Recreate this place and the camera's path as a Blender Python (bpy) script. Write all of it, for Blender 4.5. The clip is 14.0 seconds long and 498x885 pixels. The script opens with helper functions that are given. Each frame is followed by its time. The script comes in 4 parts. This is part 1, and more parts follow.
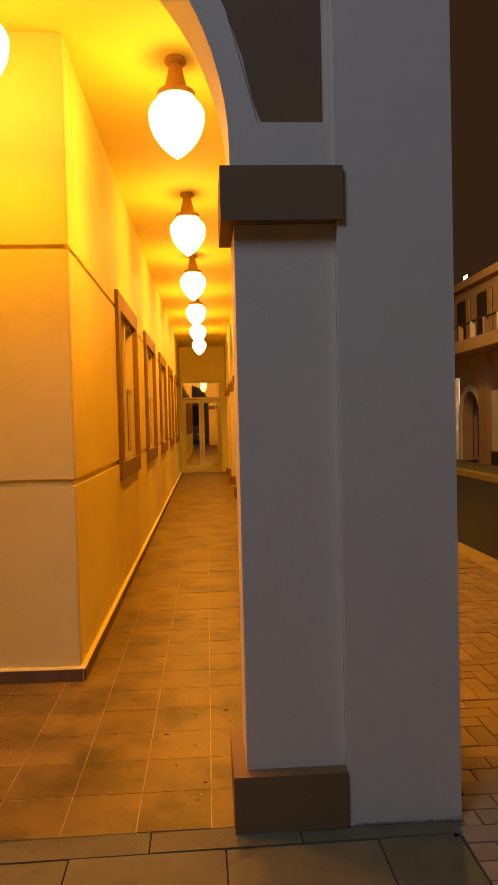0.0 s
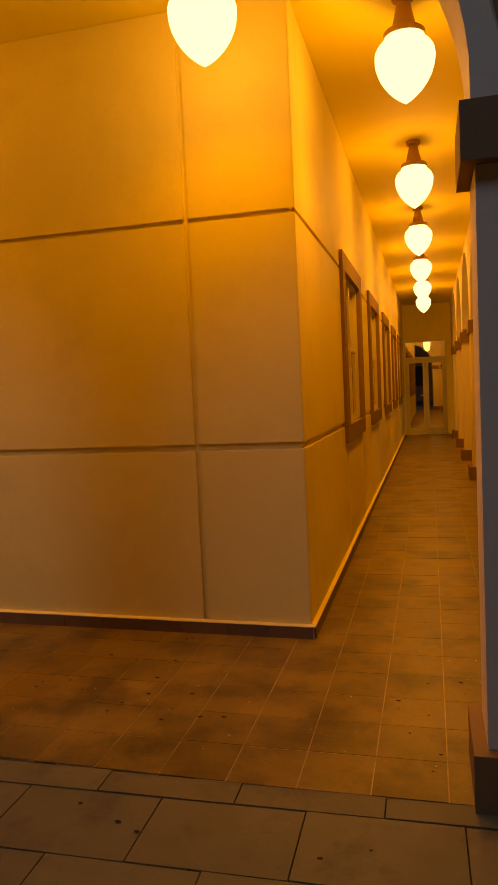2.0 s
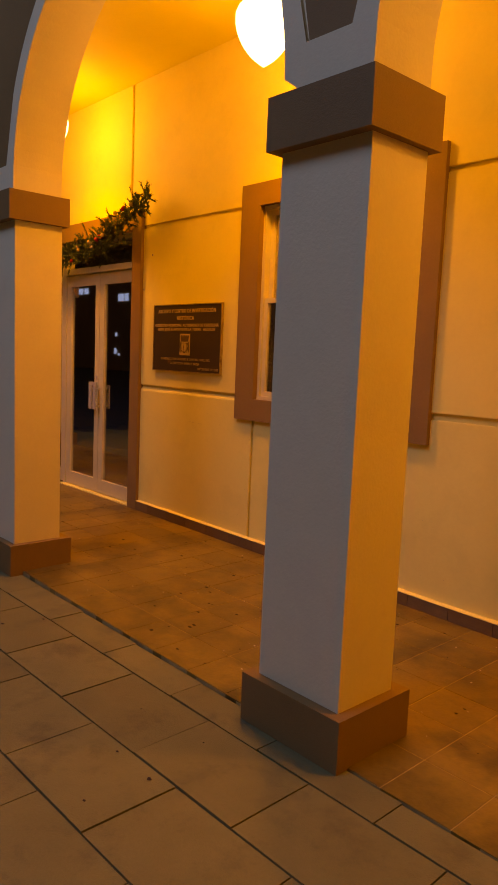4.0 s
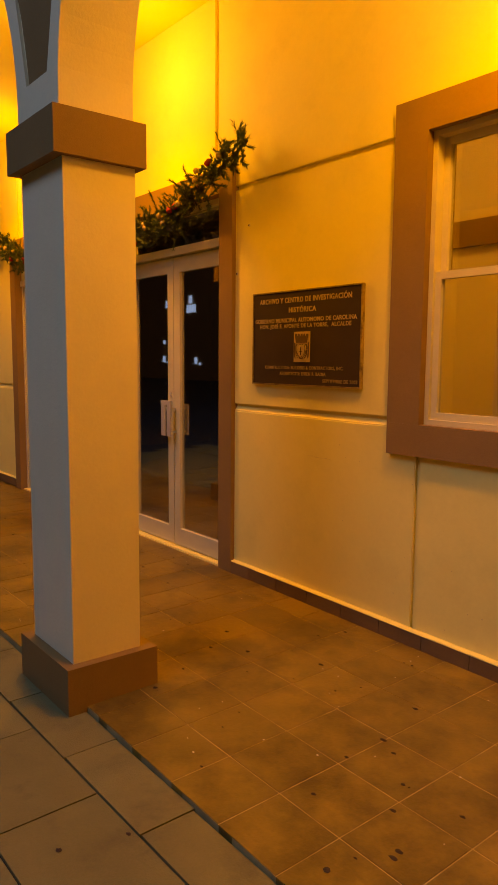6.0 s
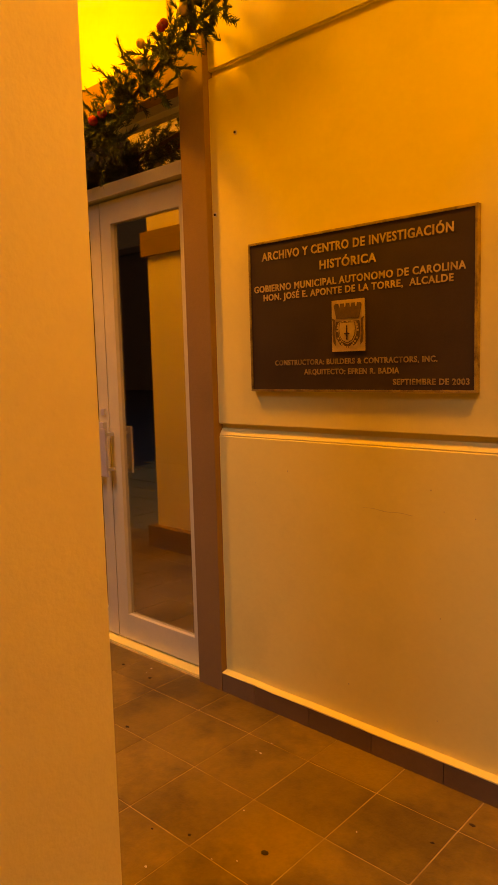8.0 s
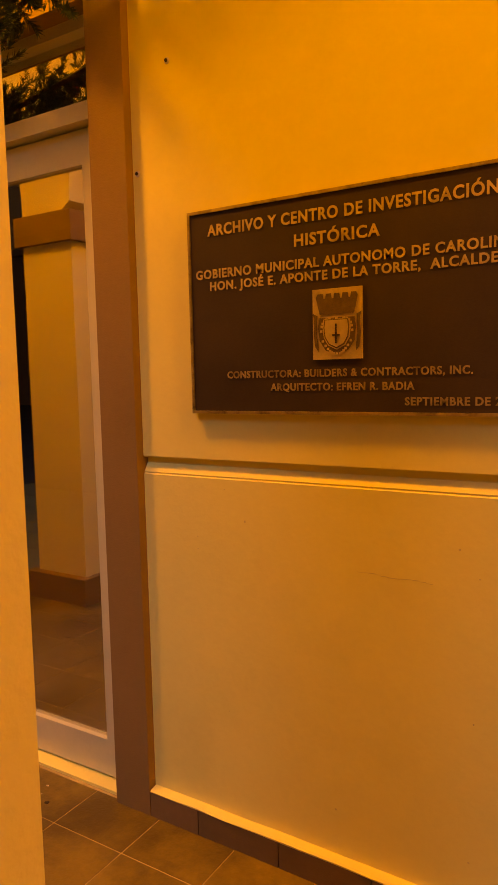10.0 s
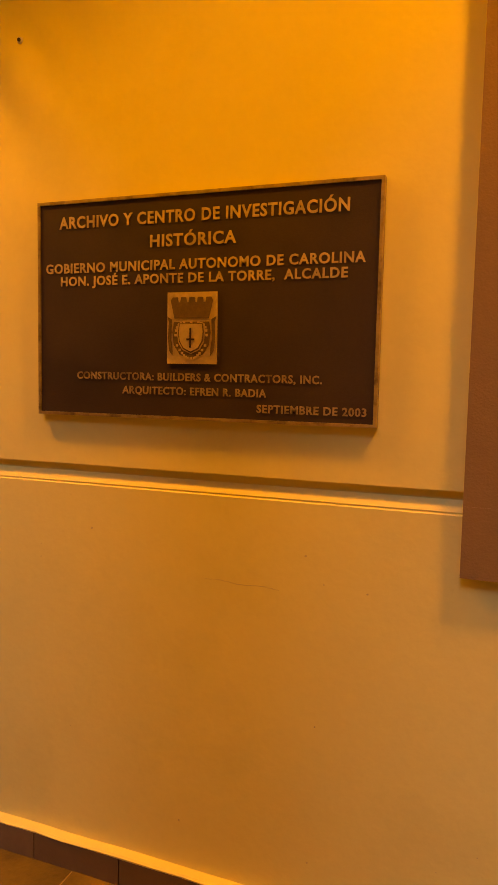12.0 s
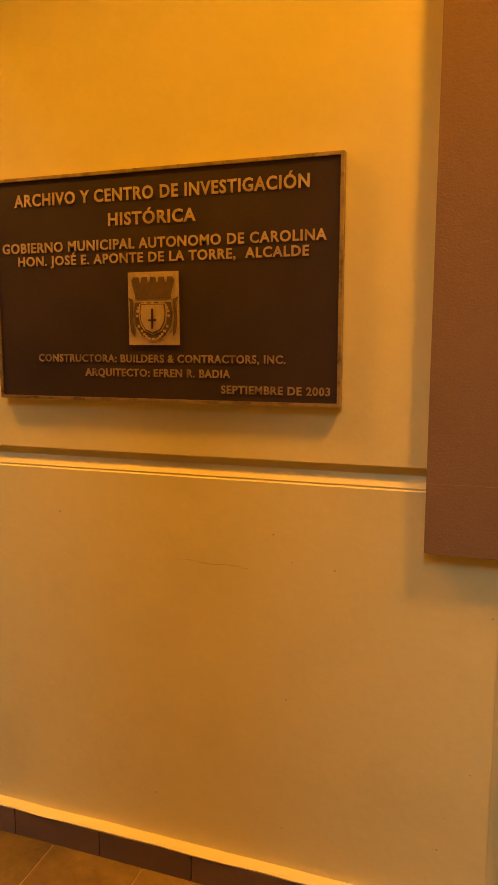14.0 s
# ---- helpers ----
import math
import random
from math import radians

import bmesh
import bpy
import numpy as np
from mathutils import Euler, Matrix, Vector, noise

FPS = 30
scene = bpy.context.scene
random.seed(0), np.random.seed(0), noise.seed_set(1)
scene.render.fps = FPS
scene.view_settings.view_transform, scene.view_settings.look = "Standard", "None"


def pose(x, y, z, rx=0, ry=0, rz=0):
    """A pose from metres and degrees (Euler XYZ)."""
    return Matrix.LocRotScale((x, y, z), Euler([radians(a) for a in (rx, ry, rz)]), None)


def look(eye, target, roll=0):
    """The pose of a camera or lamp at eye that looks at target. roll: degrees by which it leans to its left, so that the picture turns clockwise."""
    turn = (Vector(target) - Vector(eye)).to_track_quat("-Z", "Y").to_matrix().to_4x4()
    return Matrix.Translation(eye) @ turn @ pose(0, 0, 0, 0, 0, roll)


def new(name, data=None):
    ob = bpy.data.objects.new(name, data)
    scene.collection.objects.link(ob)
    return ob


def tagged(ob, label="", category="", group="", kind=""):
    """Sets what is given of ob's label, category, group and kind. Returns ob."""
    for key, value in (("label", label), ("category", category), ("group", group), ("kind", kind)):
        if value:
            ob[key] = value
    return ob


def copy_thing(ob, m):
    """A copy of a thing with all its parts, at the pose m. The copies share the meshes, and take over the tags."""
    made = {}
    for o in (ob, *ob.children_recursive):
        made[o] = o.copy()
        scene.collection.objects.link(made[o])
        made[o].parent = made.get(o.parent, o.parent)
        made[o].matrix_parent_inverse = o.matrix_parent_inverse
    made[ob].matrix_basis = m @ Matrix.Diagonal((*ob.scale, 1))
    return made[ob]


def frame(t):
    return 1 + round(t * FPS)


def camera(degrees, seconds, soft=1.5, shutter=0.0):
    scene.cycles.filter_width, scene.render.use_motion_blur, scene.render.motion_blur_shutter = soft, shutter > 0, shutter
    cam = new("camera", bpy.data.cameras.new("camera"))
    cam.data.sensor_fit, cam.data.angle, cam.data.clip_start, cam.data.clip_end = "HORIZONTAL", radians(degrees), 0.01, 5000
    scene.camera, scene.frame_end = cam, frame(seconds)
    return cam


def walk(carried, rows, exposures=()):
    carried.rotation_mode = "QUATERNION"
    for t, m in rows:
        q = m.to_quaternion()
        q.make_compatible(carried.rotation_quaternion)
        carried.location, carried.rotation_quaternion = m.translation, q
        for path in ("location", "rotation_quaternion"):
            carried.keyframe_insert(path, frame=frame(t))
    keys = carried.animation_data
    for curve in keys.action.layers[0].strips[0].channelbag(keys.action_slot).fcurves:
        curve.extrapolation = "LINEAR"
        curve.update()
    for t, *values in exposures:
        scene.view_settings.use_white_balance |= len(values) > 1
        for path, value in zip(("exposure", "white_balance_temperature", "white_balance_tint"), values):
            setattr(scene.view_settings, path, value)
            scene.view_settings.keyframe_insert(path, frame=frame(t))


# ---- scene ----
cam = camera(39.0, 14.0)
PATH = [
    (0, (-0.064, 0.317, 1.478), (0.054, 2.312, 1.417), -1.4),
    (0.5, (-0.097, 0.332, 1.474), (-0.015, 2.329, 1.42), -0.9),
    (1, (-0.104, 0.34, 1.47), (-0.027, 2.337, 1.407), -0.8),
    (1.5, (-0.102, 0.341, 1.478), (-0.151, 2.338, 1.387), -1.7),
    (2, (-0.112, 0.377, 1.479), (-0.614, 2.308, 1.333), -2.7),
    (2.5, (-0.195, 0.456, 1.461), (-0.953, 2.301, 1.316), -2.2),
    (3, (-0.347, 0.563, 1.443), (-1.372, 2.275, 1.304), -0.4),
    (3.5, (-0.442, 0.786, 1.45), (-1.739, 2.299, 1.288), 1.3),
    (4, (-0.689, 0.976, 1.441), (-2.156, 2.314, 1.199), 2.4),
    (4.2, (-0.827, 1.032, 1.444), (-2.327, 2.338, 1.234), 1.9),
    (6.5, (-2.729, 1.872, 1.438), (-4.285, 3.104, 1.197), 0.4),
    (7, (-3.15, 2.068, 1.422), (-4.645, 3.373, 1.175), -0.4),
    (9.5, (-4.478, 2.782, 1.389), (-5.639, 4.401, 1.209), -1.6),
    (10, (-4.51, 2.8195, 1.397), (-5.57, 4.5, 1.207), -1.3),
    (10.5, (-4.524, 2.824, 1.399), (-5.47, 4.577, 1.228), 0.0),
    (11, (-4.525, 2.83, 1.401), (-5.35, 4.644, 1.227), 1.1),
    (11.5, (-4.504, 2.846, 1.401), (-5.258, 4.69, 1.22), 1.3),
    (12, (-4.51, 2.848, 1.397), (-5.21, 4.713, 1.218), 1.2),
    (12.5, (-4.511, 2.856, 1.4), (-5.179, 4.73, 1.199), 0.5),
    (13, (-4.503, 2.861, 1.397), (-5.16, 4.739, 1.188), 0.5),
    (13.5, (-4.504, 2.862, 1.41), (-5.142, 4.742, 1.168), 0.5),
    (14, (-4.489, 2.861, 1.439), (-5.12, 4.738, 1.155), 0.0),
]
EXPOSURES = [(0, 1.05, 6800, 13), (1.0, 0.82, 7400, 15), (1.5, 0.6, 7600, 16), (2.0, 0.12, 7800, 17), (2.5, 0.22, 8000, 17), (3.0, 0.45, 8000, 18), (3.5, 0.65, 7900, 17),
    (4.2, 0.97, 7700, 18), (6.5, 1.0, 7300, 2), (7.0, 1.05, 7600, 6), (9.5, 1.22, 8300, 9), (10.5, 1.25, 8100, 9), (12.0, 1.28, 7400, 6), (13.0, 1.28, 6700, 2), (14, 1.28, 6200, 0)]
walk(cam, [(t, look(eye, target, roll)) for t, eye, target, roll in PATH], EXPOSURES)

# ---------------------------------------------------------------- world and lamps
LAMP_RGB = (1.0, 0.35, 0.002)
LAMP_POWER = 15.0
world = bpy.data.worlds.new("night_sky")
scene.world = world
world.use_nodes = True
sky = world.node_tree.nodes["Background"]
sky.inputs["Color"].default_value = (0.045, 0.022, 0.010, 1)
sky.inputs["Strength"].default_value = 0.35


def lamp_light(name, kind, place, power, colour, size):
    data = bpy.data.lights.new(name, kind)
    data.energy, data.color, data.shadow_soft_size = power, colour, size
    ob = new(name, data)
    ob.location = place
    return ob


# white street lamp on the square in front of the arcade
STREET_LAMPS = [((-4.7, -3.6, 10.0), 880.0, (0.35, 0.49, 1.06), 2.3)]
for place, power, colour, size in STREET_LAMPS:
    lamp_light("street_light", "POINT", place, power, colour, size)
# unseen orange lights, added to brighten the far house and the brick pavement
lamp_light("side_street_fill", "POINT", (5.6, 18.5, 6.0), 130.0, (1.0, 0.55, 0.15), 0.2)
lamp_light("side_street_fill", "POINT", (3.5, 11.0, 8.2), 330.0, (1.0, 0.50, 0.12), 0.2)
# white light in the porch across the side street
lamp_light("porch_light", "POINT", (9.4, 24.8, 2.5), 60.0, (0.95, 1.0, 0.9), 0.1)

# ---------------------------------------------------------------- materials


def material(name, colour, rough=0.6, vary=0.12, scale=6.0, fine=60.0, bump=0.15, metal=0.0, spec=0.4, stain=None, per_piece=0.0, bump_scale=None, stain_amount=0.5, stain_scale=2.0, stain_from=0.52):
    """Colour varied at two scales, fine relief, optional stains of another colour, optional change from piece to piece."""
    m = bpy.data.materials.new(name)
    m.use_nodes = True
    n, l = m.node_tree.nodes, m.node_tree.links
    b = n["Principled BSDF"]
    b.inputs["Metallic"].default_value = metal
    b.inputs["Specular IOR Level"].default_value = spec
    co = n.new("ShaderNodeTexCoord")
    geo = n.new("ShaderNodeNewGeometry")
    big, small = n.new("ShaderNodeTexNoise"), n.new("ShaderNodeTexNoise")
    for t, s, d in ((big, scale, 5), (small, fine, 4)):
        t.inputs["Scale"].default_value, t.inputs["Detail"].default_value, t.inputs["Roughness"].default_value = s, d, 0.6
        l.new(geo.outputs["Position"], t.inputs["Vector"])
    add = n.new("ShaderNodeMath")
    add.operation = "MULTIPLY_ADD"
    l.new(small.outputs["Fac"], add.inputs[0])
    add.inputs[1].default_value = 0.4
    l.new(big.outputs["Fac"], add.inputs[2])
    ramp = n.new("ShaderNodeMapRange")
    ramp.inputs["From Min"].default_value, ramp.inputs["From Max"].default_value = 0.4, 1.0
    ramp.inputs["To Min"].default_value, ramp.inputs["To Max"].default_value = 1 - vary, 1 + vary
    l.new(add.outputs[0], ramp.inputs["Value"])
    last = ramp.outputs[0]
    if per_piece:
        info = n.new("ShaderNodeObjectInfo")
        r = n.new("ShaderNodeMath")
        r.operation = "ADD"
        isl = n.new("ShaderNodeMath")
        isl.operation = "FRACT"
        l.new(info.outputs["Random"], r.inputs[0])
        l.new(geo.outputs["Random Per Island"], r.inputs[1])
        l.new(r.outputs[0], isl.inputs[0])
        pr = n.new("ShaderNodeMapRange")
        pr.inputs["To Min"].default_value, pr.inputs["To Max"].default_value = 1 - per_piece, 1 + per_piece
        l.new(isl.outputs[0], pr.inputs["Value"])
        mul = n.new("ShaderNodeMath")
        mul.operation = "MULTIPLY"
        l.new(last, mul.inputs[0])
        l.new(pr.outputs[0], mul.inputs[1])
        last = mul.outputs[0]
    mix = n.new("ShaderNodeVectorMath")
    mix.operation = "SCALE"
    mix.inputs[0].default_value = colour
    l.new(last, mix.inputs["Scale"])
    out = mix.outputs[0]
    if stain:
        st = n.new("ShaderNodeTexNoise")
        st.inputs["Scale"].default_value, st.inputs["Detail"].default_value, st.inputs["Roughness"].default_value = stain_scale, 8, 0.65
        l.new(geo.outputs["Position"], st.inputs["Vector"])
        sr = n.new("ShaderNodeMapRange")
        sr.inputs["From Min"].default_value, sr.inputs["From Max"].default_value = stain_from, stain_from + 0.2
        sr.inputs["To Min"].default_value, sr.inputs["To Max"].default_value = 0.0, stain_amount
        l.new(st.outputs["Fac"], sr.inputs["Value"])
        mx = n.new("ShaderNodeMix")
        mx.data_type = "RGBA"
        mx.inputs["B"].default_value = (*stain, 1)
        l.new(sr.outputs[0], mx.inputs["Factor"])
        l.new(out, mx.inputs["A"])
        out = mx.outputs["Result"]
    l.new(out, b.inputs["Base Color"])
    rr = n.new("ShaderNodeMapRange")
    rr.inputs["To Min"].default_value, rr.inputs["To Max"].default_value = max(0.03, rough - 0.12), min(1.0, rough + 0.12)
    l.new(big.outputs["Fac"], rr.inputs["Value"])
    l.new(rr.outputs[0], b.inputs["Roughness"])
    if bump:
        bn = n.new("ShaderNodeTexNoise")
        bn.inputs["Scale"].default_value, bn.inputs["Detail"].default_value = bump_scale or fine * 2, 6
        l.new(geo.outputs["Position"], bn.inputs["Vector"])
        bp = n.new("ShaderNodeBump")
        bp.inputs["Strength"].default_value, bp.inputs["Distance"].default_value = bump, 0.01
        l.new(bn.outputs["Fac"], bp.inputs["Height"])
        l.new(bp.outputs["Normal"], b.inputs["Normal"])
    return m


def glass(name, tint=(0.45, 0.43, 0.38), mirror=0.45):
    """Sun-control glass: clear tinted glass with a mirroring coat."""
    m = bpy.data.materials.new(name)
    m.use_nodes = True
    n, l = m.node_tree.nodes, m.node_tree.links
    b = n["Principled BSDF"]
    b.inputs["Base Color"].default_value = (*tint, 1)
    b.inputs["Transmission Weight"].default_value = 1.0
    b.inputs["Roughness"].default_value = 0.01
    b.inputs["IOR"].default_value = 1.5
    coat = n.new("ShaderNodeBsdfGlossy")
    coat.inputs["Color"].default_value = (0.9, 0.88, 0.84, 1)
    coat.inputs["Roughness"].default_value = 0.015
    mix = n.new("ShaderNodeMixShader")
    mix.inputs[0].default_value = mirror
    l.new(b.outputs[0], mix.inputs[1])
    l.new(coat.outputs[0], mix.inputs[2])
    l.new(mix.outputs[0], n["Material Output"].inputs["Surface"])
    return m


def glow(name, colour, strength):
    m = bpy.data.materials.new(name)
    m.use_nodes = True
    b = m.node_tree.nodes["Principled BSDF"]
    b.inputs["Base Color"].default_value = (0.8, 0.75, 0.65, 1)
    b.inputs["Roughness"].default_value = 0.35
    b.inputs["Emission Color"].default_value = (*colour, 1)
    b.inputs["Emission Strength"].default_value = strength
    return m


M_WALL = material("cream_stucco", (0.84, 0.72, 0.19), 0.62, 0.05, 1.6, 45.0, 0.07, stain=(0.62, 0.53, 0.13), stain_amount=0.3, bump_scale=65)
M_COLUMN = material("cream_column_stucco", (0.80, 0.70, 0.40), 0.66, 0.06, 2.0, 60.0, 0.12, stain=(0.55, 0.46, 0.32), stain_amount=0.3, bump_scale=90)
M_TRIM = material("brown_trim_stucco", (0.25, 0.148, 0.042), 0.68, 0.12, 3.0, 70.0, 0.15, bump_scale=190)
M_SKIRT = material("brown_baseboard_tile", (0.17, 0.105, 0.04), 0.5, 0.18, 6.0, 80.0, 0.15, per_piece=0.12)
M_CEIL = material("cream_ceiling_paint", (0.84, 0.72, 0.12), 0.7, 0.05, 2.0, 50.0, 0.1)
M_TILE = material("terracotta_floor_tile", (0.20, 0.130, 0.019), 0.40, 0.34, 4.0, 60.0, 0.12, per_piece=0.13, stain=(0.055, 0.034, 0.008), stain_amount=0.78, stain_scale=2.4, stain_from=0.45)
M_GROUT = material("pale_grout", (0.43, 0.32, 0.11), 0.8, 0.25, 9.0, 80.0, 0.2, stain=(0.14, 0.09, 0.025), stain_amount=0.6, stain_scale=5.0, stain_from=0.46)
M_PAVER = material("concrete_paver", (0.18, 0.16, 0.055), 0.75, 0.16, 5.0, 90.0, 0.3, per_piece=0.10, stain=(0.085, 0.07, 0.035), stain_amount=0.7, stain_scale=4.0)
M_JOINT = material("dark_paver_joint", (0.045, 0.035, 0.025), 0.9, 0.3, 10.0, 80.0, 0.3)
M_BRICK = material("paving_brick", (0.36, 0.26, 0.12), 0.7, 0.18, 8.0, 90.0, 0.3, per_piece=0.16)
M_KERB = material("yellow_kerb_paint", (0.50, 0.38, 0.10), 0.7, 0.2, 5.0, 60.0, 0.3, stain=(0.2, 0.16, 0.1), stain_amount=0.6)
M_ASPHALT = material("asphalt", (0.05, 0.048, 0.045), 0.85, 0.25, 3.0, 120.0, 0.5)
M_ALU = material("cream_door_metal", (0.62, 0.56, 0.30), 0.38, 0.06, 8.0, 90.0, 0.04, metal=0.1, spec=0.5)
M_SASH = material("cream_sash_paint", (0.62, 0.55, 0.28), 0.45, 0.06, 8.0, 90.0, 0.05)
M_STEEL = material("brushed_handle_metal", (0.60, 0.57, 0.50), 0.4, 0.1, 20.0, 120.0, 0.05, metal=0.5)
M_DARK = material("dark_rubber", (0.03, 0.025, 0.02), 0.7, 0.2, 10.0, 80.0, 0.1)
M_BRONZE = material("dark_bronze", (0.048, 0.028, 0.011), 0.55, 0.25, 7.0, 120.0, 0.10, metal=0.15, spec=0.4)
M_BRASS = material("worn_brass", (0.46, 0.34, 0.10), 0.42, 0.35, 30.0, 160.0, 0.2, metal=0.75, stain=(0.09, 0.055, 0.02), stain_amount=0.85, stain_scale=22.0)
M_LETTER = material("brass_letter", (0.64, 0.48, 0.19), 0.5, 0.2, 26.0, 160.0, 0.1, metal=0.45, stain=(0.20, 0.13, 0.05), stain_amount=0.5, stain_scale=14.0)
M_DULL = material("dull_letter", (0.44, 0.32, 0.125), 0.5, 0.3, 26.0, 160.0, 0.1, metal=0.5, stain=(0.07, 0.045, 0.02), stain_amount=0.8, stain_scale=16.0)
M_AGED = material("aged_brass", (0.15, 0.095, 0.032), 0.55, 0.4, 60.0, 200.0, 0.3, metal=0.4)
M_LAMPCAP = material("lamp_fitting_paint", (0.35, 0.20, 0.08), 0.5, 0.1, 12.0, 90.0, 0.1)
M_GLOBE = glow("lamp_globe_glass", (1.0, 0.78, 0.34), 2.2)
M_GLASS = glass("window_glass")
M_ROOM = material("dim_interior_paint", (0.30, 0.26, 0.20), 0.8, 0.1, 3.0, 40.0, 0.1)
M_NEEDLE = material("garland_needle", (0.045, 0.065, 0.020), 0.6, 0.35, 20.0, 90.0, 0.0, per_piece=0.35)
M_STEM = material("garland_stem", (0.07, 0.045, 0.02), 0.8, 0.2, 30.0, 90.0, 0.1)
M_RED = material("red_bauble", (0.26, 0.015, 0.015), 0.15, 0.05, 30.0, 90.0, 0.0, spec=0.8)
M_GOLD = material("gold_bauble", (0.75, 0.55, 0.22), 0.18, 0.05, 30.0, 90.0, 0.0, metal=0.7)
M_FARWALL = material("ochre_far_wall", (0.42, 0.28, 0.13), 0.8, 0.12, 1.2, 20.0, 0.2)
M_FARTRIM = material("pale_far_trim", (0.68, 0.62, 0.48), 0.7, 0.1, 3.0, 40.0, 0.1)
M_FARDARK = material("dark_far_opening", (0.05, 0.035, 0.025), 0.7, 0.2, 3.0, 40.0, 0.1)
M_SCUFF = material("scuffed_paint", (0.64, 0.52, 0.17), 0.8, 0.2, 30.0, 90.0, 0.0)
M_MOSS = material("dry_moss", (0.16, 0.15, 0.08), 0.9, 0.3, 30.0, 90.0, 0.0)
M_LITPANE = glow("lit_far_pane", (0.40, 0.55, 1.0), 0.5)
M_FLOOD = glow("floodlight_glass", (1.0, 0.92, 0.8), 1.2)
M_SPECK = material("chewing_gum_spot", (0.035, 0.022, 0.015), 0.8, 0.3, 40.0, 90.0, 0.1)
M_CHIP = material("pale_litter_chip", (0.65, 0.58, 0.45), 0.7, 0.2, 40.0, 90.0, 0.1)

# ---------------------------------------------------------------- mesh helpers


def box(bm, x0, x1, y0, y1, z0, z1):
    v = [bm.verts.new((x, y, z)) for z in (z0, z1) for y in (y0, y1) for x in (x0, x1)]
    for f in ((0, 2, 3, 1), (4, 5, 7, 6), (0, 1, 5, 4), (2, 6, 7, 3), (0, 4, 6, 2), (1, 3, 7, 5)):
        bm.faces.new([v[i] for i in f])
    return bm


def boxes(*some):
    bm = bmesh.new()
    for b in some:
        box(bm, *b)
    return bm


def soften(bm, width, segments=2, angle=40):
    edges = [e for e in bm.edges if len(e.link_faces) == 2 and e.calc_face_angle(0) > radians(angle)]
    if edges:
        bmesh.ops.bevel(bm, geom=edges, offset=width, segments=segments, affect="EDGES", clamp_overlap=True)
    return bm


def bevelled(x0, x1, y0, y1, z0, z1, width=0.006, segments=2):
    return soften(boxes((min(x0, x1), max(x0, x1), min(y0, y1), max(y0, y1), z0, z1)), width, segments)


def mesh_of(name, bm, mat, smooth=False):
    bmesh.ops.recalc_face_normals(bm, faces=bm.faces)
    me = bpy.data.meshes.new(name)
    bm.to_mesh(me)
    bm.free()
    me.materials.append(mat)
    if smooth:
        for p in me.polygons:
            p.use_smooth = True
    return me


def part(name, bm, mat, parent=None, label="", smooth=False):
    ob = new(name, mesh_of(name, bm, mat, smooth))
    ob.parent = parent
    if label:
        tagged(ob, label)
    return ob


def structure(name, bm, mat, label, category, smooth=False):
    return tagged(part(name, bm, mat, None, "", smooth), label, category, kind="structure")


def thing(name, label, category, place=(0, 0, 0), group="", kind=""):
    ob = new(name)
    ob.empty_display_size = 0.1
    ob.location = place
    return tagged(ob, label, category, group, kind)


def turned(profile, steps=32):
    """A solid of revolution from (radius, height) pairs, closed where the radius is zero."""
    bm = bmesh.new()
    rings = []
    for r, z in profile:
        if r < 1e-5:
            rings.append([bm.verts.new((0, 0, z))])
        else:
            rings.append([bm.verts.new((r * math.cos(2 * math.pi * k / steps), r * math.sin(2 * math.pi * k / steps), z)) for k in range(steps)])
    for a, b in zip(rings, rings[1:]):
        for k in range(steps):
            j = (k + 1) % steps
            loop = [a[k % len(a)], a[j % len(a)], b[j % len(b)], b[k % len(b)]]
            seen = []
            for q in loop:
                if q not in seen:
                    seen.append(q)
            if len(seen) > 2:
                bm.faces.new(seen)
    return bm


def placed(bm, m):
    bmesh.ops.transform(bm, matrix=m, verts=bm.verts)
    return bm


def sheet_solid(us, vs, solid, depth, place):
    """Cells between the lines us and vs for which solid(u, v) holds, as one slab. place(u, d, v) gives the point."""
    us, vs = sorted(set(round(u, 4) for u in us)), sorted(set(round(v, 4) for v in vs))
    bm, got = bmesh.new(), {}

    def vert(i, j, d):
        if (i, j, d) not in got:
            got[i, j, d] = bm.verts.new(place(us[i], depth[d], vs[j]))
        return got[i, j, d]

    keep = {(i, j) for i in range(len(us) - 1) for j in range(len(vs) - 1) if solid((us[i] + us[i + 1]) / 2, (vs[j] + vs[j + 1]) / 2)}
    for i, j in keep:
        for d in (0, 1):
            bm.faces.new([vert(i, j, d), vert(i + 1, j, d), vert(i + 1, j + 1, d), vert(i, j + 1, d)])
        for (di, dj), (a, b) in (((-1, 0), ((0, 0), (0, 1))), ((1, 0), ((1, 0), (1, 1))), ((0, -1), ((0, 0), (1, 0))), ((0, 1), ((0, 1), (1, 1)))):
            if (i + di, j + dj) not in keep:
                p, q = (i + a[0], j + a[1]), (i + b[0], j + b[1])
                bm.faces.new([vert(*p, 0), vert(*q, 0), vert(*q, 1), vert(*p, 1)])
    return bm


# ---------------------------------------------------------------- plan
FACE = 4.41          # street face of the front wall
SIDE = -0.83         # street face of the side wall
CEIL = 3.70
ARC = 2.80           # outer face of the arcade's corner block
CORNER = 0.83        # its outer side face
END_X = -12.6        # where the front arcade is closed
END_Y = 21.15        # where the side arcade is closed
G_LOW, G_TOP, G_H = 1.148, 2.495, 0.038
DOOR_L, DOOR_R, DOOR_Z = -9.61, -6.019, 2.49
WIN_L, WIN_R, WIN_B, WIN_T = -4.410, -3.125, 1.135, 2.49
SIDE_WINDOWS = [6.65 + 2.74 * k for k in range(5)]
WIN_W = 1.295


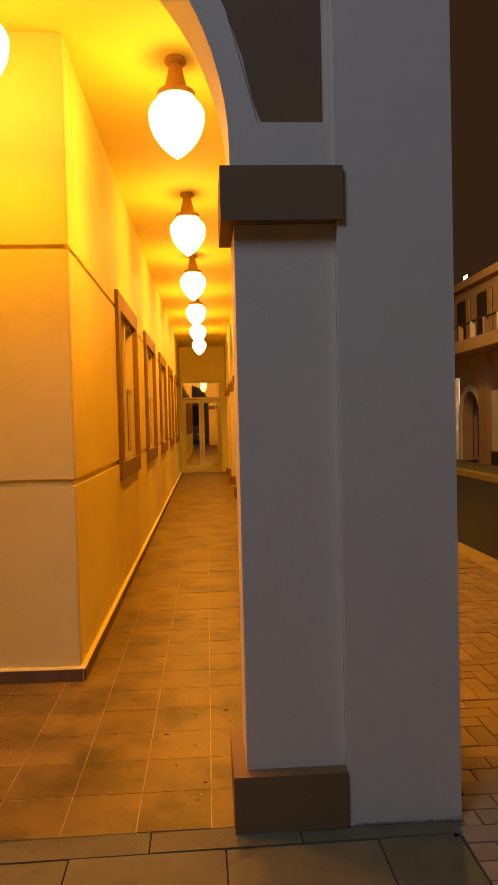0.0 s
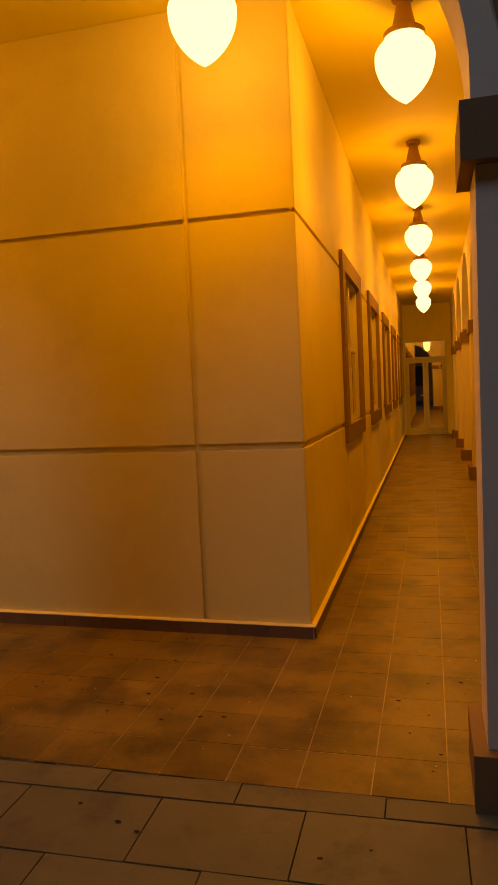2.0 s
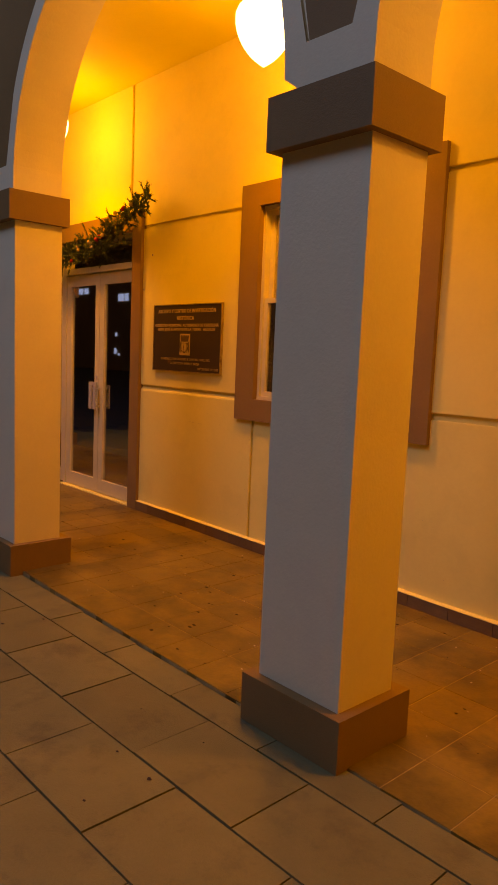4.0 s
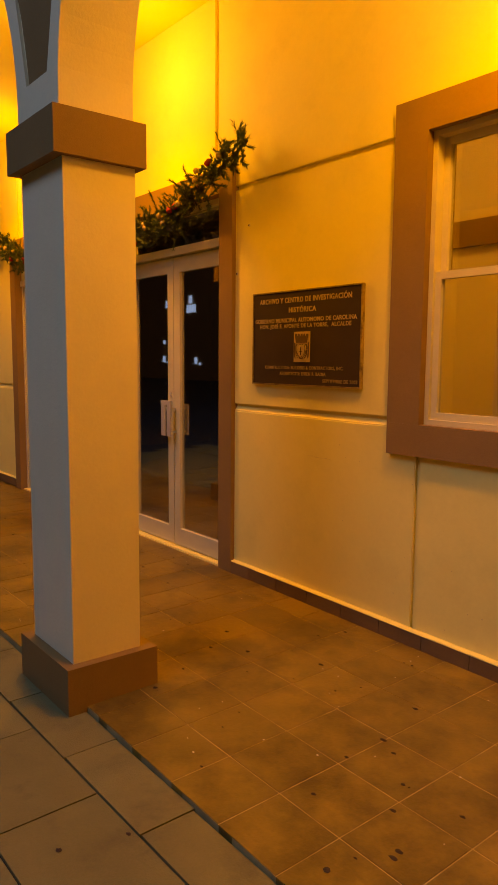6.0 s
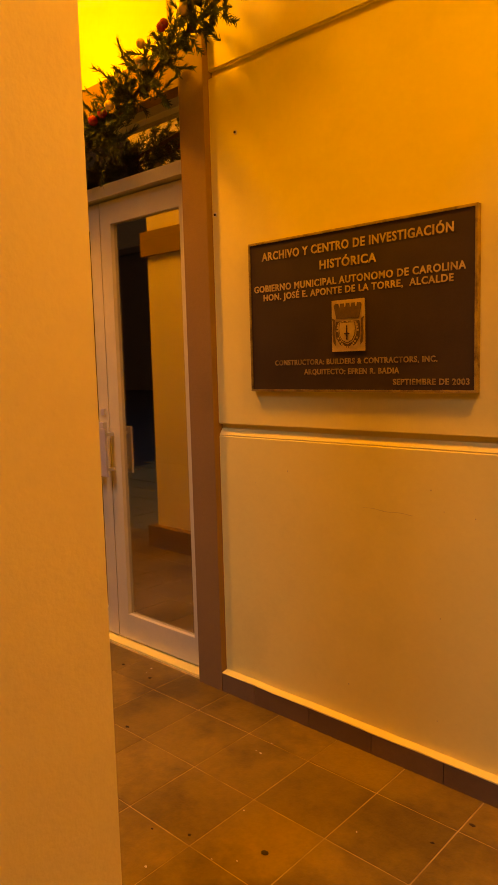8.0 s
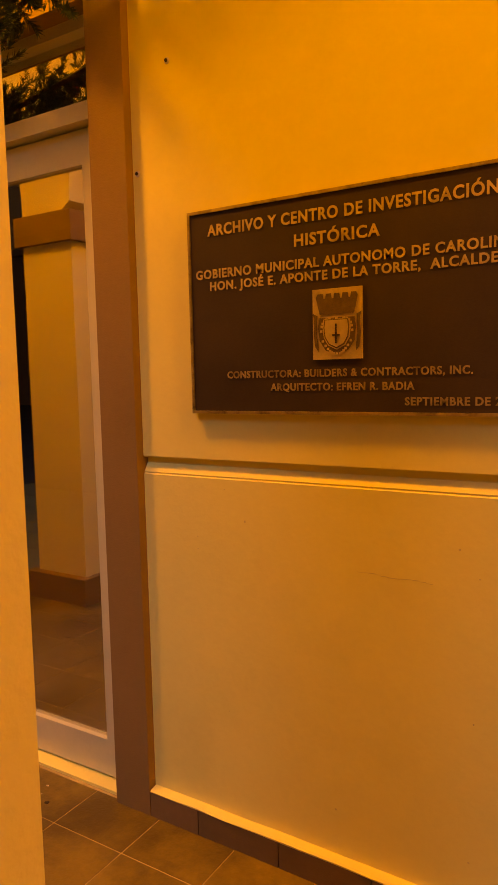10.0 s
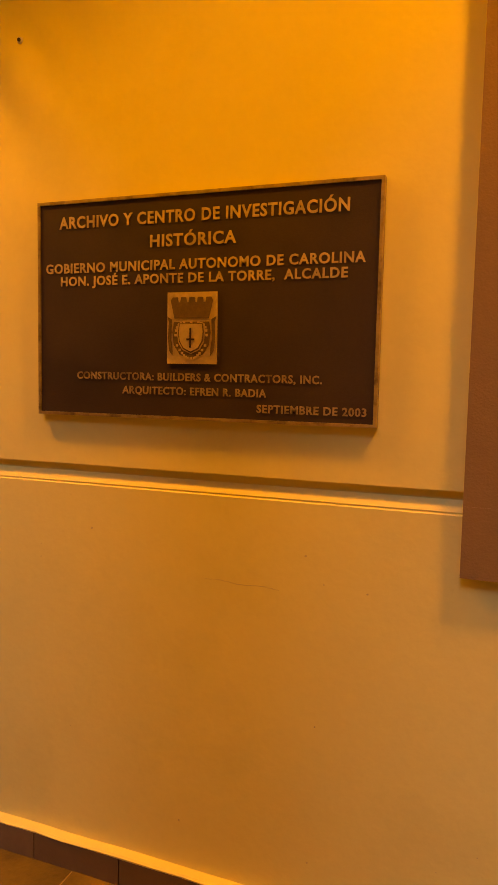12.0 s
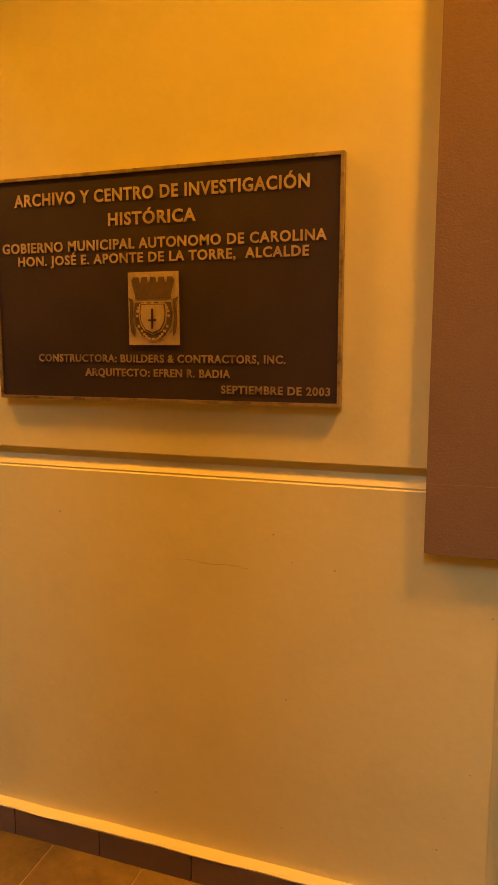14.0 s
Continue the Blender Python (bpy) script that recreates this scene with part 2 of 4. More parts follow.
def front(u, d, z):
    """Along the front wall: u is x, d is the depth behind its face."""
    return (u, FACE + d, z)


def rise(x, y):
    """The arcade floor climbs gently away from the corner and towards the wall."""
    s = min(4.8, max(0.0, -x - 0.8))
    return s * (0.0054 + 0.0030 * min(1.62, max(0.0, y - 2.8)))


def side(u, d, z):
    """Along the side wall: u is y."""
    return (SIDE - d, u, z)


# ---------------------------------------------------------------- setting: ground and floors
structure("ground", boxes((-600, 600, -600, 600, -0.40, -0.16)), M_ASPHALT, "dark asphalt ground reaching into the night", "ground")
structure("road", boxes((2.86, 6.72, -60, 120, -0.16, -0.13)), M_ASPHALT, "dark worn asphalt side street", "road")


SKEW = 0.014         # turn of the paving against the arcade


def floor_edge(x):
    return 2.836 + 0.0075 * min(4.2, max(0.0, -x - 0.9))


def paving_edge(x):
    return 2.700 + SKEW * (x + 0.9)


def sloped_bed():
    bm = boxes((SIDE - 0.2, CORNER - 0.001, FACE + 0.2, END_Y, -0.16, -0.0016))
    xs, ys = [END_X, -8, -5.6, -5, -4, -3, -2, -0.8, CORNER - 0.001], [2.838, 3.2, 3.6, 4.0, FACE + 0.01, FACE + 0.2]
    grid = [[bm.verts.new((x, max(y, floor_edge(x) + 0.002), rise(x, y) - 0.0016)) for y in ys] for x in xs]
    for a, b in zip(grid, grid[1:]):
        for k in range(len(ys) - 1):
            bm.faces.new([a[k], b[k], b[k + 1], a[k + 1]])
    low = [bm.verts.new((x, floor_edge(x) + 0.002, -0.16)) for x in xs]
    for k in range(len(xs) - 1):
        bm.faces.new([low[k], low[k + 1], grid[k + 1][0], grid[k][0]])
    return bm


floor = structure("floor", sloped_bed(), M_GROUT, "terracotta tiled arcade floor with pale grout lines", "floor")
pavement = structure("pavement", boxes((-16, 0.80, -7, 2.90, -0.16, -0.012)), M_JOINT, "concrete slab pavement before the arcade", "pavement")
brick_walk = structure("brick_pavement", boxes((0.80, 2.60, -7, 2.838, -0.16, -0.012), (CORNER + 0.02, 2.60, 2.838, 40, -0.16, -0.012)), M_JOINT, "brick pavement along the side street", "pavement")
structure("kerb", soften(boxes((2.605, 2.855, -7, 40, -0.17, 0.0)), 0.02), M_KERB, "worn yellow painted kerb at the side street", "kerb")
structure("far_kerb", soften(boxes((6.72, 6.95, -20, 60, -0.17, 0.02)), 0.02), M_KERB, "yellow painted kerb across the side street", "kerb")
structure("far_pavement", boxes((6.95, 8.4, -20, 60, -0.17, 0.015)), M_PAVER, "concrete pavement across the side street", "pavement")

# ---------------------------------------------------------------- setting: walls


def wall_with_panels(name, label, place, u0, u1, openings, joints, top=CEIL):
    """A backing wall with openings and a skin of panels with sunk joints. joints: (u, z0, z1) upright joints."""
    zs = [0, top + 0.9] + [z for o in openings for z in o[2:]]
    us = [u0, u1] + [u for o in openings for u in o[:2]]
    hole = lambda u, z: any(a < u < b and c < z < e for a, b, c, e in openings)
    us = [min(u, SIDE - 0.0206) if place is front else u for u in us]
    wall = structure(name, sheet_solid(us, zs, lambda u, z: not hole(u, z), (0.02, 0.24), place), M_WALL, label, "wall")
    bands = [(0.0, G_LOW - G_H / 2), (G_LOW + G_H / 2, G_TOP - G_H / 3), (G_TOP + G_H / 3, top)]
    for z0, z1 in bands:
        cuts = sorted(u for u, a, b in joints if a < (z0 + z1) / 2 < b)
        edges = [u0] + [e for c in cuts for e in (c - 0.014, c + 0.014)] + [u1]
        for a, b in zip(edges[::2], edges[1::2]):
            pu = [a, b] + [u for o in openings for u in o[:2] if a < u < b]
            pz = [z0, z1] + [z for o in openings for z in o[2:] if z0 < z < z1]
            bm = sheet_solid(pu, pz, lambda u, z: not hole(u, z), (0.0, 0.0205), place)
            bmesh.ops.recalc_face_normals(bm, faces=bm.faces)
            # the low joint sags beside the doors, and a sloped ledge of plaster fills its lower side
            for v in bm.verts:
                if place is front and v.co.x < WIN_L + 0.01 and abs(v.co.z - G_LOW) < 0.03:
                    outer = v.co.y < FACE + 0.01
                    v.co.z -= 0.005 if v.co.z > G_LOW else (0.013 if outer else -0.019)
            if bm.faces:
                part("panel", soften(bm, 0.004, 2), M_WALL, wall)
    return wall


door_hole = (DOOR_L, DOOR_R, -0.01, DOOR_Z)
win_hole = (WIN_L, WIN_R, WIN_B, WIN_T)
wall_front = wall_with_panels("wall_front", "cream stucco wall panels with sunk joints", front, END_X, SIDE, [door_hole, win_hole],
    [(-1.485, 0, 4), (-4.425, 0, 1.1), (-3.117, 0, 1.1), (-6.09, 2.6, 4), (-9.55, 2.6, 4)])
side_holes = [(y, y + WIN_W, WIN_B, WIN_T) for y in SIDE_WINDOWS]
wall_side = wall_with_panels("wall_side", "long cream stucco side wall with sunk joints", side, FACE + 0.24, END_Y, side_holes,
    [(y + e, 0, 1.1) for y in SIDE_WINDOWS for e in (-0.01, WIN_W + 0.01)])
# the corner return of the panels
for z0, z1 in ((0.0, G_LOW - G_H / 2), (G_LOW + G_H / 2, G_TOP - G_H / 3), (G_TOP + G_H / 3, CEIL)):
    part("panel", boxes((SIDE - 0.0205, SIDE, FACE + 0.0206, FACE + 0.24, z0, z1)), M_WALL, wall_side)

structure("ceiling", boxes((END_X, CORNER - 0.1, 3.0, FACE + 0.1, CEIL, CEIL + 0.2), (SIDE - 0.1, CORNER - 0.1, FACE + 0.1, END_Y, CEIL, CEIL + 0.2)), M_CEIL, "cream painted arcade ceiling", "ceiling")
structure("roof", boxes((END_X - 0.3, CORNER, ARC, 30, 4.62, 4.8)), M_CEIL, "flat roof slab over the arcade building", "roof")
structure("wall_west", boxes((END_X - 0.3, END_X, ARC, 30, 0, 4.62)), M_WALL, "plain cream wall closing the arcade", "wall")
structure("wall_north", boxes((END_X, CORNER, 29.7, 30, 0, 4.62)), M_WALL, "plain rear wall of the building", "wall")

# interior behind the glass
structure("interior_floor", boxes((END_X, SIDE - 0.25, FACE + 0.25, 29.7, -0.1, -0.002)), M_ROOM, "dim interior floor behind the doors", "floor")
structure("interior_wall", boxes((END_X, SIDE - 4.0, 9.0, 9.2, 0, CEIL), (SIDE - 4.2, SIDE - 4.0, 9.0, 29.6, 0, CEIL)), M_ROOM, "dim plain interior wall", "wall")
structure("interior_ceiling", boxes((END_X, SIDE - 0.25, FACE + 0.25, 29.7, 3.2, 3.3)), M_ROOM, "dim interior ceiling", "ceiling")


def trim_frame(name, label, place, a, b, z0, z1, w, proud=0.03, sill=True, back=0.010):
    """A flat surround of boards round an opening, proud of the wall."""
    fr = thing(name, label, "trim", kind="structure")

    def board(n, u0, u1, v0, v1):
        pts = [place(u, d, z) for u in (u0, u1) for d in (-proud, back) for z in (v0, v1)]
        lo, hi = [min(p[k] for p in pts) for k in range(3)], [max(p[k] for p in pts) for k in range(3)]
        part(n, soften(boxes((lo[0], hi[0], lo[1], hi[1], lo[2], hi[2])), 0.005), M_TRIM, fr)

    board("jamb", a - w, a + 0.004, z0 + 0.0042, z1 - 0.0042)
    board("jamb", b - 0.004, b + w, z0 + 0.0042, z1 - 0.0042)
    board("head", a - w, b + w, z1 - 0.004, z1 + 0.15)
    if sill:
        board("sill", a - w, b + w, z0 - 0.15, z0 + 0.004)
    return fr


def bar(place, u0, u1, d0, d1, z0, z1, r=0.004):
    pts = [place(u, d, z) for u in (u0, u1) for d in (d0, d1) for z in (z0, z1)]
    lo, hi = [min(p[k] for p in pts) for k in range(3)], [max(p[k] for p in pts) for k in range(3)]
    return soften(boxes((lo[0], hi[0], lo[1], hi[1], lo[2], hi[2])), r)


def window(number, place, a, b):
    """Two double-hung sashes side by side in a painted frame."""
    w = thing(f"window_{number}", "twin sash window with cream frames and dark glass", "window", kind="structure")
    z0, z1 = WIN_B, WIN_T
    f = 0.028
    for n, u0, u1, v0, v1 in (("frame_side", a, a + f, z0, z1), ("frame_side", b - f, b, z0, z1), ("frame_head", a + f, b - f, z1 - f, z1), ("frame_sill", a + f, b - f, z0, z0 + 0.03)):
        part(n, bar(place, u0, u1, 0.012, 0.13, v0, v1), M_SASH, w)
    mid, zm = (a + b) / 2, 1.825
    part("mullion", bar(place, mid - 0.035, mid + 0.035, 0.016, 0.13, z0 + 0.03, z1 - f), M_SASH, w)
    for u0, u1 in ((a + f, mid - 0.035), (mid + 0.035, b - f)):
        for v0, v1, d in ((zm - 0.01, z1 - f, 0.064), (z0 + 0.03, zm + 0.03, 0.028)):
            s = 0.034
            sash = part("sash", bar(place, u0, u0 + s, d, d + 0.035, v0, v1), M_SASH, w)
            part("sash_stile", bar(place, u1 - s, u1, d, d + 0.035, v0, v1), M_SASH, sash)
            part("sash_rail", bar(place, u0 + s, u1 - s, d, d + 0.035, v1 - s, v1), M_SASH, sash)
            part("sash_rail", bar(place, u0 + s, u1 - s, d, d + 0.035, v0, v0 + s), M_SASH, sash)
            pane = part("pane", bar(place, u0 + s - 0.004, u1 - s + 0.004, d + 0.014, d + 0.020, v0 + s - 0.004, v1 - s + 0.004, 0.0005), M_GLASS, sash)
            pane.visible_shadow = False
    return w


trim_frame("window_trim", "wide brown stucco surround of the front window", front, WIN_L, WIN_R, WIN_B, WIN_T, 0.19)
window(2, front, WIN_L, WIN_R)
for k, y in enumerate(SIDE_WINDOWS):
    trim_frame("window_trim", "wide brown stucco surround of a side window", side, y, y + WIN_W, WIN_B, WIN_T, 0.19)
    window(k + 3, side, y, y + WIN_W)
trim_frame("door_trim", "brown stucco surround of the wide glass entrance", front, DOOR_L, DOOR_R, 0.0, DOOR_Z, 0.134, sill=False, back=0.06)


def glass_doors(number, place, a, b, sill=0.047, z_leaf=2.165, z_top=DOOR_Z, label="cream metal double doors with large dark panes, closed"):
    """A pair of glazed metal leaves under a narrow fanlight, set a little back in the wall."""
    d = thing(f"door_{number}", label, "door", kind="structure")
    f = 0.035
    part("frame_side", bar(place, a, a + f, 0.04, 0.14, 0, z_top), M_ALU, d)
    part("frame_side", bar(place, b - f, b, 0.04, 0.14, 0, z_top), M_ALU, d)
    part("transom_bar", bar(place, a + f, b - f, 0.015, 0.14, z_leaf + 0.008, z_leaf + 0.062), M_ALU, d)
    part("frame_head", bar(place, a + f, b - f, 0.04, 0.14, z_top - 0.04, z_top), M_ALU, d)
    part("fanlight_pane", bar(place, a + f, b - f, 0.085, 0.092, z_leaf + 0.06, z_top - 0.036, 0.001), M_GLASS, d).visible_shadow = False
    part("threshold", bar(place, a, b, 0.0, 0.16, -0.01, sill + 0.010), M_WALL, d)
    mid = (a + b) / 2
    for u0, u1, hand in ((a + f + 0.003, mid - 0.003, 1), (mid + 0.003, b - f - 0.003, -1)):
        s, z0 = 0.078, sill + 0.018
        leaf = part("leaf", bar(place, u0, u0 + s, 0.052, 0.097, z0, z_leaf), M_ALU, d)
        part("stile", bar(place, u1 - s, u1, 0.052, 0.097, z0, z_leaf), M_ALU, leaf)
        part("top_rail", bar(place, u0 + s, u1 - s, 0.052, 0.097, z_leaf - 0.105, z_leaf), M_ALU, leaf)
        part("bottom_rail", bar(place, u0 + s, u1 - s, 0.052, 0.097, z0, 0.19), M_ALU, leaf)
        part("pane", bar(place, u0 + s - 0.005, u1 - s + 0.005, 0.070, 0.077, 0.185, z_leaf - 0.100, 0.001), M_GLASS, leaf).visible_shadow = False
        h = u1 - 0.05 if hand > 0 else u0 + 0.02
        handle = part("pull_handle", bar(place, h - 0.024, h + 0.024, -0.012, 0.0, 0.88, 1.11, 0.005), M_STEEL, leaf, "flat steel pull plate")
        for hz in (0.91, 1.08):
            part("standoff", bar(place, h - 0.008, h + 0.008, -0.002, 0.053, hz - 0.008, hz + 0.008, 0.002), M_STEEL, handle)
        if hand > 0:
            part("lock", bar(place, u1 - 0.045, u1 - 0.02, 0.040, 0.053, 1.17, 1.20, 0.003), M_STEEL, leaf)
            part("push_bar", bar(place, u1 - 0.15, u1 - 0.02, 0.030, 0.053, 1.105, 1.135, 0.004), M_STEEL, leaf)
    return d


def fixed_light(number, place, a, b, sill=0.07):
    w = thing(f"window_{number}", "fixed glazed panel between the entrance doors", "window", kind="structure")
    for n, u0, u1, v0, v1 in (("frame_side", a, a + 0.05, sill, DOOR_Z), ("frame_side", b - 0.05, b, sill, DOOR_Z), ("frame_head", a + 0.05, b - 0.05, DOOR_Z - 0.05, DOOR_Z), ("frame_sill", a + 0.05, b - 0.05, sill, 0.19)):
        part(n, bar(place, u0, u1, 0.04, 0.12, v0, v1), M_ALU, w)
    part("pane", bar(place, a + 0.046, b - 0.046, 0.075, 0.082, 0.186, DOOR_Z - 0.046, 0.001), M_GLASS, w).visible_shadow = False


PAIR = 1.35
glass_doors(1, front, DOOR_R - PAIR, DOOR_R)
glass_doors(2, front, DOOR_L, DOOR_L + PAIR)
fixed_light(1, front, DOOR_L + PAIR + 0.002, DOOR_R - PAIR - 0.002)


def across(u, d, z):
    """Along the wall that closes the side arcade."""
    return (u, END_Y + d, z)


end_hole = (SIDE + 0.04, 0.36, -0.01, 2.68)
structure("wall_end", sheet_solid([SIDE - 0.2, CORNER - 0.3, end_hole[0], end_hole[1]], [0, CEIL + 0.2, 2.68], lambda u, z: not (end_hole[0] < u < end_hole[1] and z < 2.68), (0.0, 0.24), across), M_WALL, "cream wall at the far end of the arcade", "wall")
glass_doors(3, across, end_hole[0], end_hole[1], 0.0, 2.15, 2.68, "narrow glazed metal double doors at the arcade's end")
structure("end_lobby", boxes((SIDE - 0.6, 1.0, END_Y + 5.0, END_Y + 5.1, 0, 3), (SIDE - 0.6, SIDE - 0.5, END_Y + 0.3, END_Y + 5, 0, 3), (0.9, 1.0, END_Y + 0.3, END_Y + 5, 0, 3), (SIDE - 0.6, 1.0, END_Y + 0.3, END_Y + 5, -0.1, -0.003), (SIDE - 0.6, 1.0, END_Y + 0.3, END_Y + 5, 3.0, 3.1)), M_ROOM, "dim lobby behind the end doors", "wall")

# ---------------------------------------------------------------- setting: arcades
PITCH = 2.70
COL0 = 2.98          # first column's plinth begins this far from the corner
PLINTH, SHAFT_IN = 0.505, 0.05
ARCH_Z, ARCH_R = 2.43, 1.115
WALL_D0, WALL_D1 = 0.022, 0.335


def arc_front(u, d, z):
    return (CORNER - u, ARC + d, z)


def arc_side(u, d, z):
    return (CORNER - d, ARC + u, z)


def prism(place, samples, d0, d1):
    """A slab between lower and upper height at each sample (u, low, high)."""
    bm = bmesh.new()
    cols = [[bm.verts.new(place(u, d, z)) for d in (d0, d1) for z in (lo, hi)] for u, lo, hi in samples]
    for a, b in zip(cols, cols[1:]):
        for i, j in ((0, 1), (2, 3), (0, 2), (1, 3)):
            bm.faces.new([a[i], a[j], b[j], b[i]])
    for c in (cols[0], cols[-1]):
        bm.faces.new([c[0], c[1], c[3], c[2]])
    return bm


def slab(place, u0, u1, d0, d1, z0, z1, r=0.006):
    pts = [place(u, d, z) for u in (u0, u1) for d in (d0, d1) for z in (z0, z1)]
    lo, hi = [min(p[k] for p in pts) for k in range(3)], [max(p[k] for p in pts) for k in range(3)]
    return soften(boxes((lo[0], hi[0], lo[1], hi[1], lo[2], hi[2])), r)


def arcade(name, place, count, pitch, length, label):
    """Wall on arches: core in brown, cream skin in front that leaves the sunk spandrel fields free."""
    spans = []
    left = 0.79
    for k in range(count):
        right = COL0 + pitch * k + SHAFT_IN
        spans.append((left, right))
        left = COL0 + pitch * k + PLINTH - SHAFT_IN
    spans = [(a, b) for a, b in spans if b < length] 
    us = [0.40, 0.4335, 0.434]
    for a, b in spans:
        c, r = (a + b) / 2, (b - a) / 2
        us += [c - r * math.cos(math.pi * k / 40) for k in range(41)]
        us += [a - 0.1, a + 0.1, b - 0.1, b + 0.1]
    us = sorted(set(round(u, 4) for u in us if u <= length)) + [length]

    def arch(u, grow=0.0):
        for a, b in spans:
            c, r = (a + b) / 2, (b - a) / 2
            if abs(u - c) < r + grow:
                return ARCH_Z + math.sqrt(max(0.0, (r + grow) ** 2 - (u - c) ** 2))
        return 2.365

    wall = structure(name, prism(place, [(u, max(2.365, arch(u)) if arch(u) > 2.365 else 2.365, 4.62) for u in us], WALL_D0 + 0.014, WALL_D1), M_COLUMN, label, "wall")
    # cream skin below the fields, and a band above them
    part("arch_band", prism(place, [(u, arch(u), max(2.53, arch(u, 0.10))) if u > 0.4337 else (u, 2.365, 3.80) for u in us], WALL_D0, WALL_D0 + 0.0145), M_COLUMN, wall)
    part("upper_band", prism(place, [(u, 3.80, 4.62) for u in us], WALL_D0, WALL_D0 + 0.0145), M_COLUMN, wall)
    # sunk brown fields between the arches
    edges = [0.433] + [x for s in spans for x in s] + [length]
    for a, b in zip(edges[::2], edges[1::2]):
        fu = sorted(set([a - 0.75 + (b - a + 1.5) * k / 60 for k in range(61)]))
        rows = [(u, max(2.53, arch(u, 0.10)) if arch(u, 0.10) > 2.4 else 2.53, 3.80) for u in fu if 0.433 <= u <= length - 0.01]
        rows = [q for q in rows if q[1] < 3.79]
        if len(rows) > 2:
            part("spandrel_field", prism(place, rows, WALL_D0 + 0.0100, WALL_D0 + 0.0142), M_TRIM, wall, "sunk brown spandrel field")
    return wall


FRONT_COLS, SIDE_COLS = 4, 7
arcade("wall_arcade_front", arc_front, FRONT_COLS, PITCH, 13.4, "cream stucco arcade wall on round arches")
arcade("wall_arcade_side", arc_side, SIDE_COLS, 2.72, 18.6, "cream stucco side arcade wall on round arches")


def column(place, u0, label, group, lift=0.0):
    """Square pier with plinth, plain shaft and capital."""
    col = thing("arcade_column", label, "column", group=group, kind="structure")
    part("plinth", slab(place, u0, u0 + PLINTH, -0.015, 0.40, 0, 0.196, 0.012), M_TRIM, col, "brown stucco plinth")
    part("shaft", slab(place, u0 + 0.045, u0 + PLINTH - 0.05, 0.03, 0.340, 0.195, 2.19 + lift, 0.008), M_COLUMN, col)
    part("capital", slab(place, u0 + 0.012, u0 + PLINTH - 0.012, -0.018, 0.375, 2.178 + lift, 2.366 + lift / 3, 0.008), M_TRIM, col, "brown stucco capital block")
    return col


for k in range(FRONT_COLS):
    column(arc_front, COL0 + PITCH * k, "square cream column with brown plinth and capital", "front arcade columns", 0.0 if k == 0 else 0.024)
for k in range(6):
    column(arc_side, COL0 + 2.72 * k, "square cream column of the side arcade", "side arcade columns")

corner = thing("corner_pier", "broad cream corner pier with brown plinths and capitals", "pier", kind="structure")
part("corner_block", slab(arc_front, 0.0, 0.417, 0.0, 0.417, 0, 4.62, 0.01), M_COLUMN, corner, "plain block stained at its foot")
for place in (arc_front, arc_side):
    part("plinth", slab(place, 0.420, 0.830, -0.012, 0.40, 0, 0.205, 0.012), M_TRIM, corner, "brown stucco plinth")
    part("shaft", slab(place, 0.418, 0.780, 0.045, 0.340, 0.205, 2.19, 0.008), M_COLUMN, corner)
    part("capital", slab(place, 0.396, 0.828, -0.018, 0.375, 2.178, 2.366, 0.008), M_TRIM, corner, "brown stucco capital block")

# ---------------------------------------------------------------- arcade lamps


def arcade_lamp(place):
    lamp = thing("arcade_lamp", "lit acorn globe ceiling lamp on a flared fitting", "ceiling lamp", place, "arcade lamps")
    part("canopy", turned([(0, 0), (0.062, 0), (0.066, -0.008), (0.066, -0.026), (0.05, -0.036), (0.034, -0.040), (0, -0.040)], 24), M_LAMPCAP, lamp, smooth=False)
    part("fitting", turned([(0, -0.036), (0.038, -0.036), (0.046, -0.08), (0.070, -0.178), (0.078, -0.190), (0.104, -0.197), (0.118, -0.208), (0.120, -0.238), (0, -0.239)], 24), M_LAMPCAP, lamp)
    globe = [(0, -0.228), (0.112, -0.230)]
    globe += [(0.172 * math.sin(a) ** 0.75 if a < math.pi / 2 else 0.172 * math.sin(a) ** 0.95, -0.345 + 0.110 * math.cos(a)) for a in [radians(d) for d in range(38, 91, 6)]]
    globe += [(0.172 * (1 - ((k / 12) ** 2.0)) ** 0.84, -0.345 - 0.26 * k / 12) for k in range(1, 12)] + [(0, -0.608)]
    part("globe", turned(globe, 32), M_GLOBE, lamp, "glowing milk glass globe", True).visible_shadow = False
    return lamp


lamp = arcade_lamp((-1.15, 3.85, CEIL))
bulbs = [(-1.15 - PITCH * k, 3.85) for k in range(4)] + [(-0.20, 4.70 + 2.54 * k) for k in range(6)]
for n, (x, y) in enumerate(bulbs):
    # the corner bulb is turned down to keep the wall beside it less bright
    power = LAMP_POWER * (0.62 if n == 0 else 1.08)
    lamp_light("bulb", "POINT", (x, y, CEIL - 0.47), power, LAMP_RGB, 0.13)
    # added spot without a bulb of its own, brightens lower walls and floor
    down = lamp_light("down_fill", "SPOT", (x, y, CEIL - 0.47), power * 3.3, LAMP_RGB, 0.13)
    down.data.spot_size, down.data.spot_blend = radians(150), 1.0
for k in range(1, 4):
    copy_thing(lamp, pose(-1.15 - PITCH * k, 3.85, CEIL))
for k in range(6):
    copy_thing(lamp, pose(-0.20, 4.70 + 2.54 * k, CEIL))

# ---------------------------------------------------------------- bronze plaque
PLQ = (-5.682, -4.791, 1.2955, 1.836)


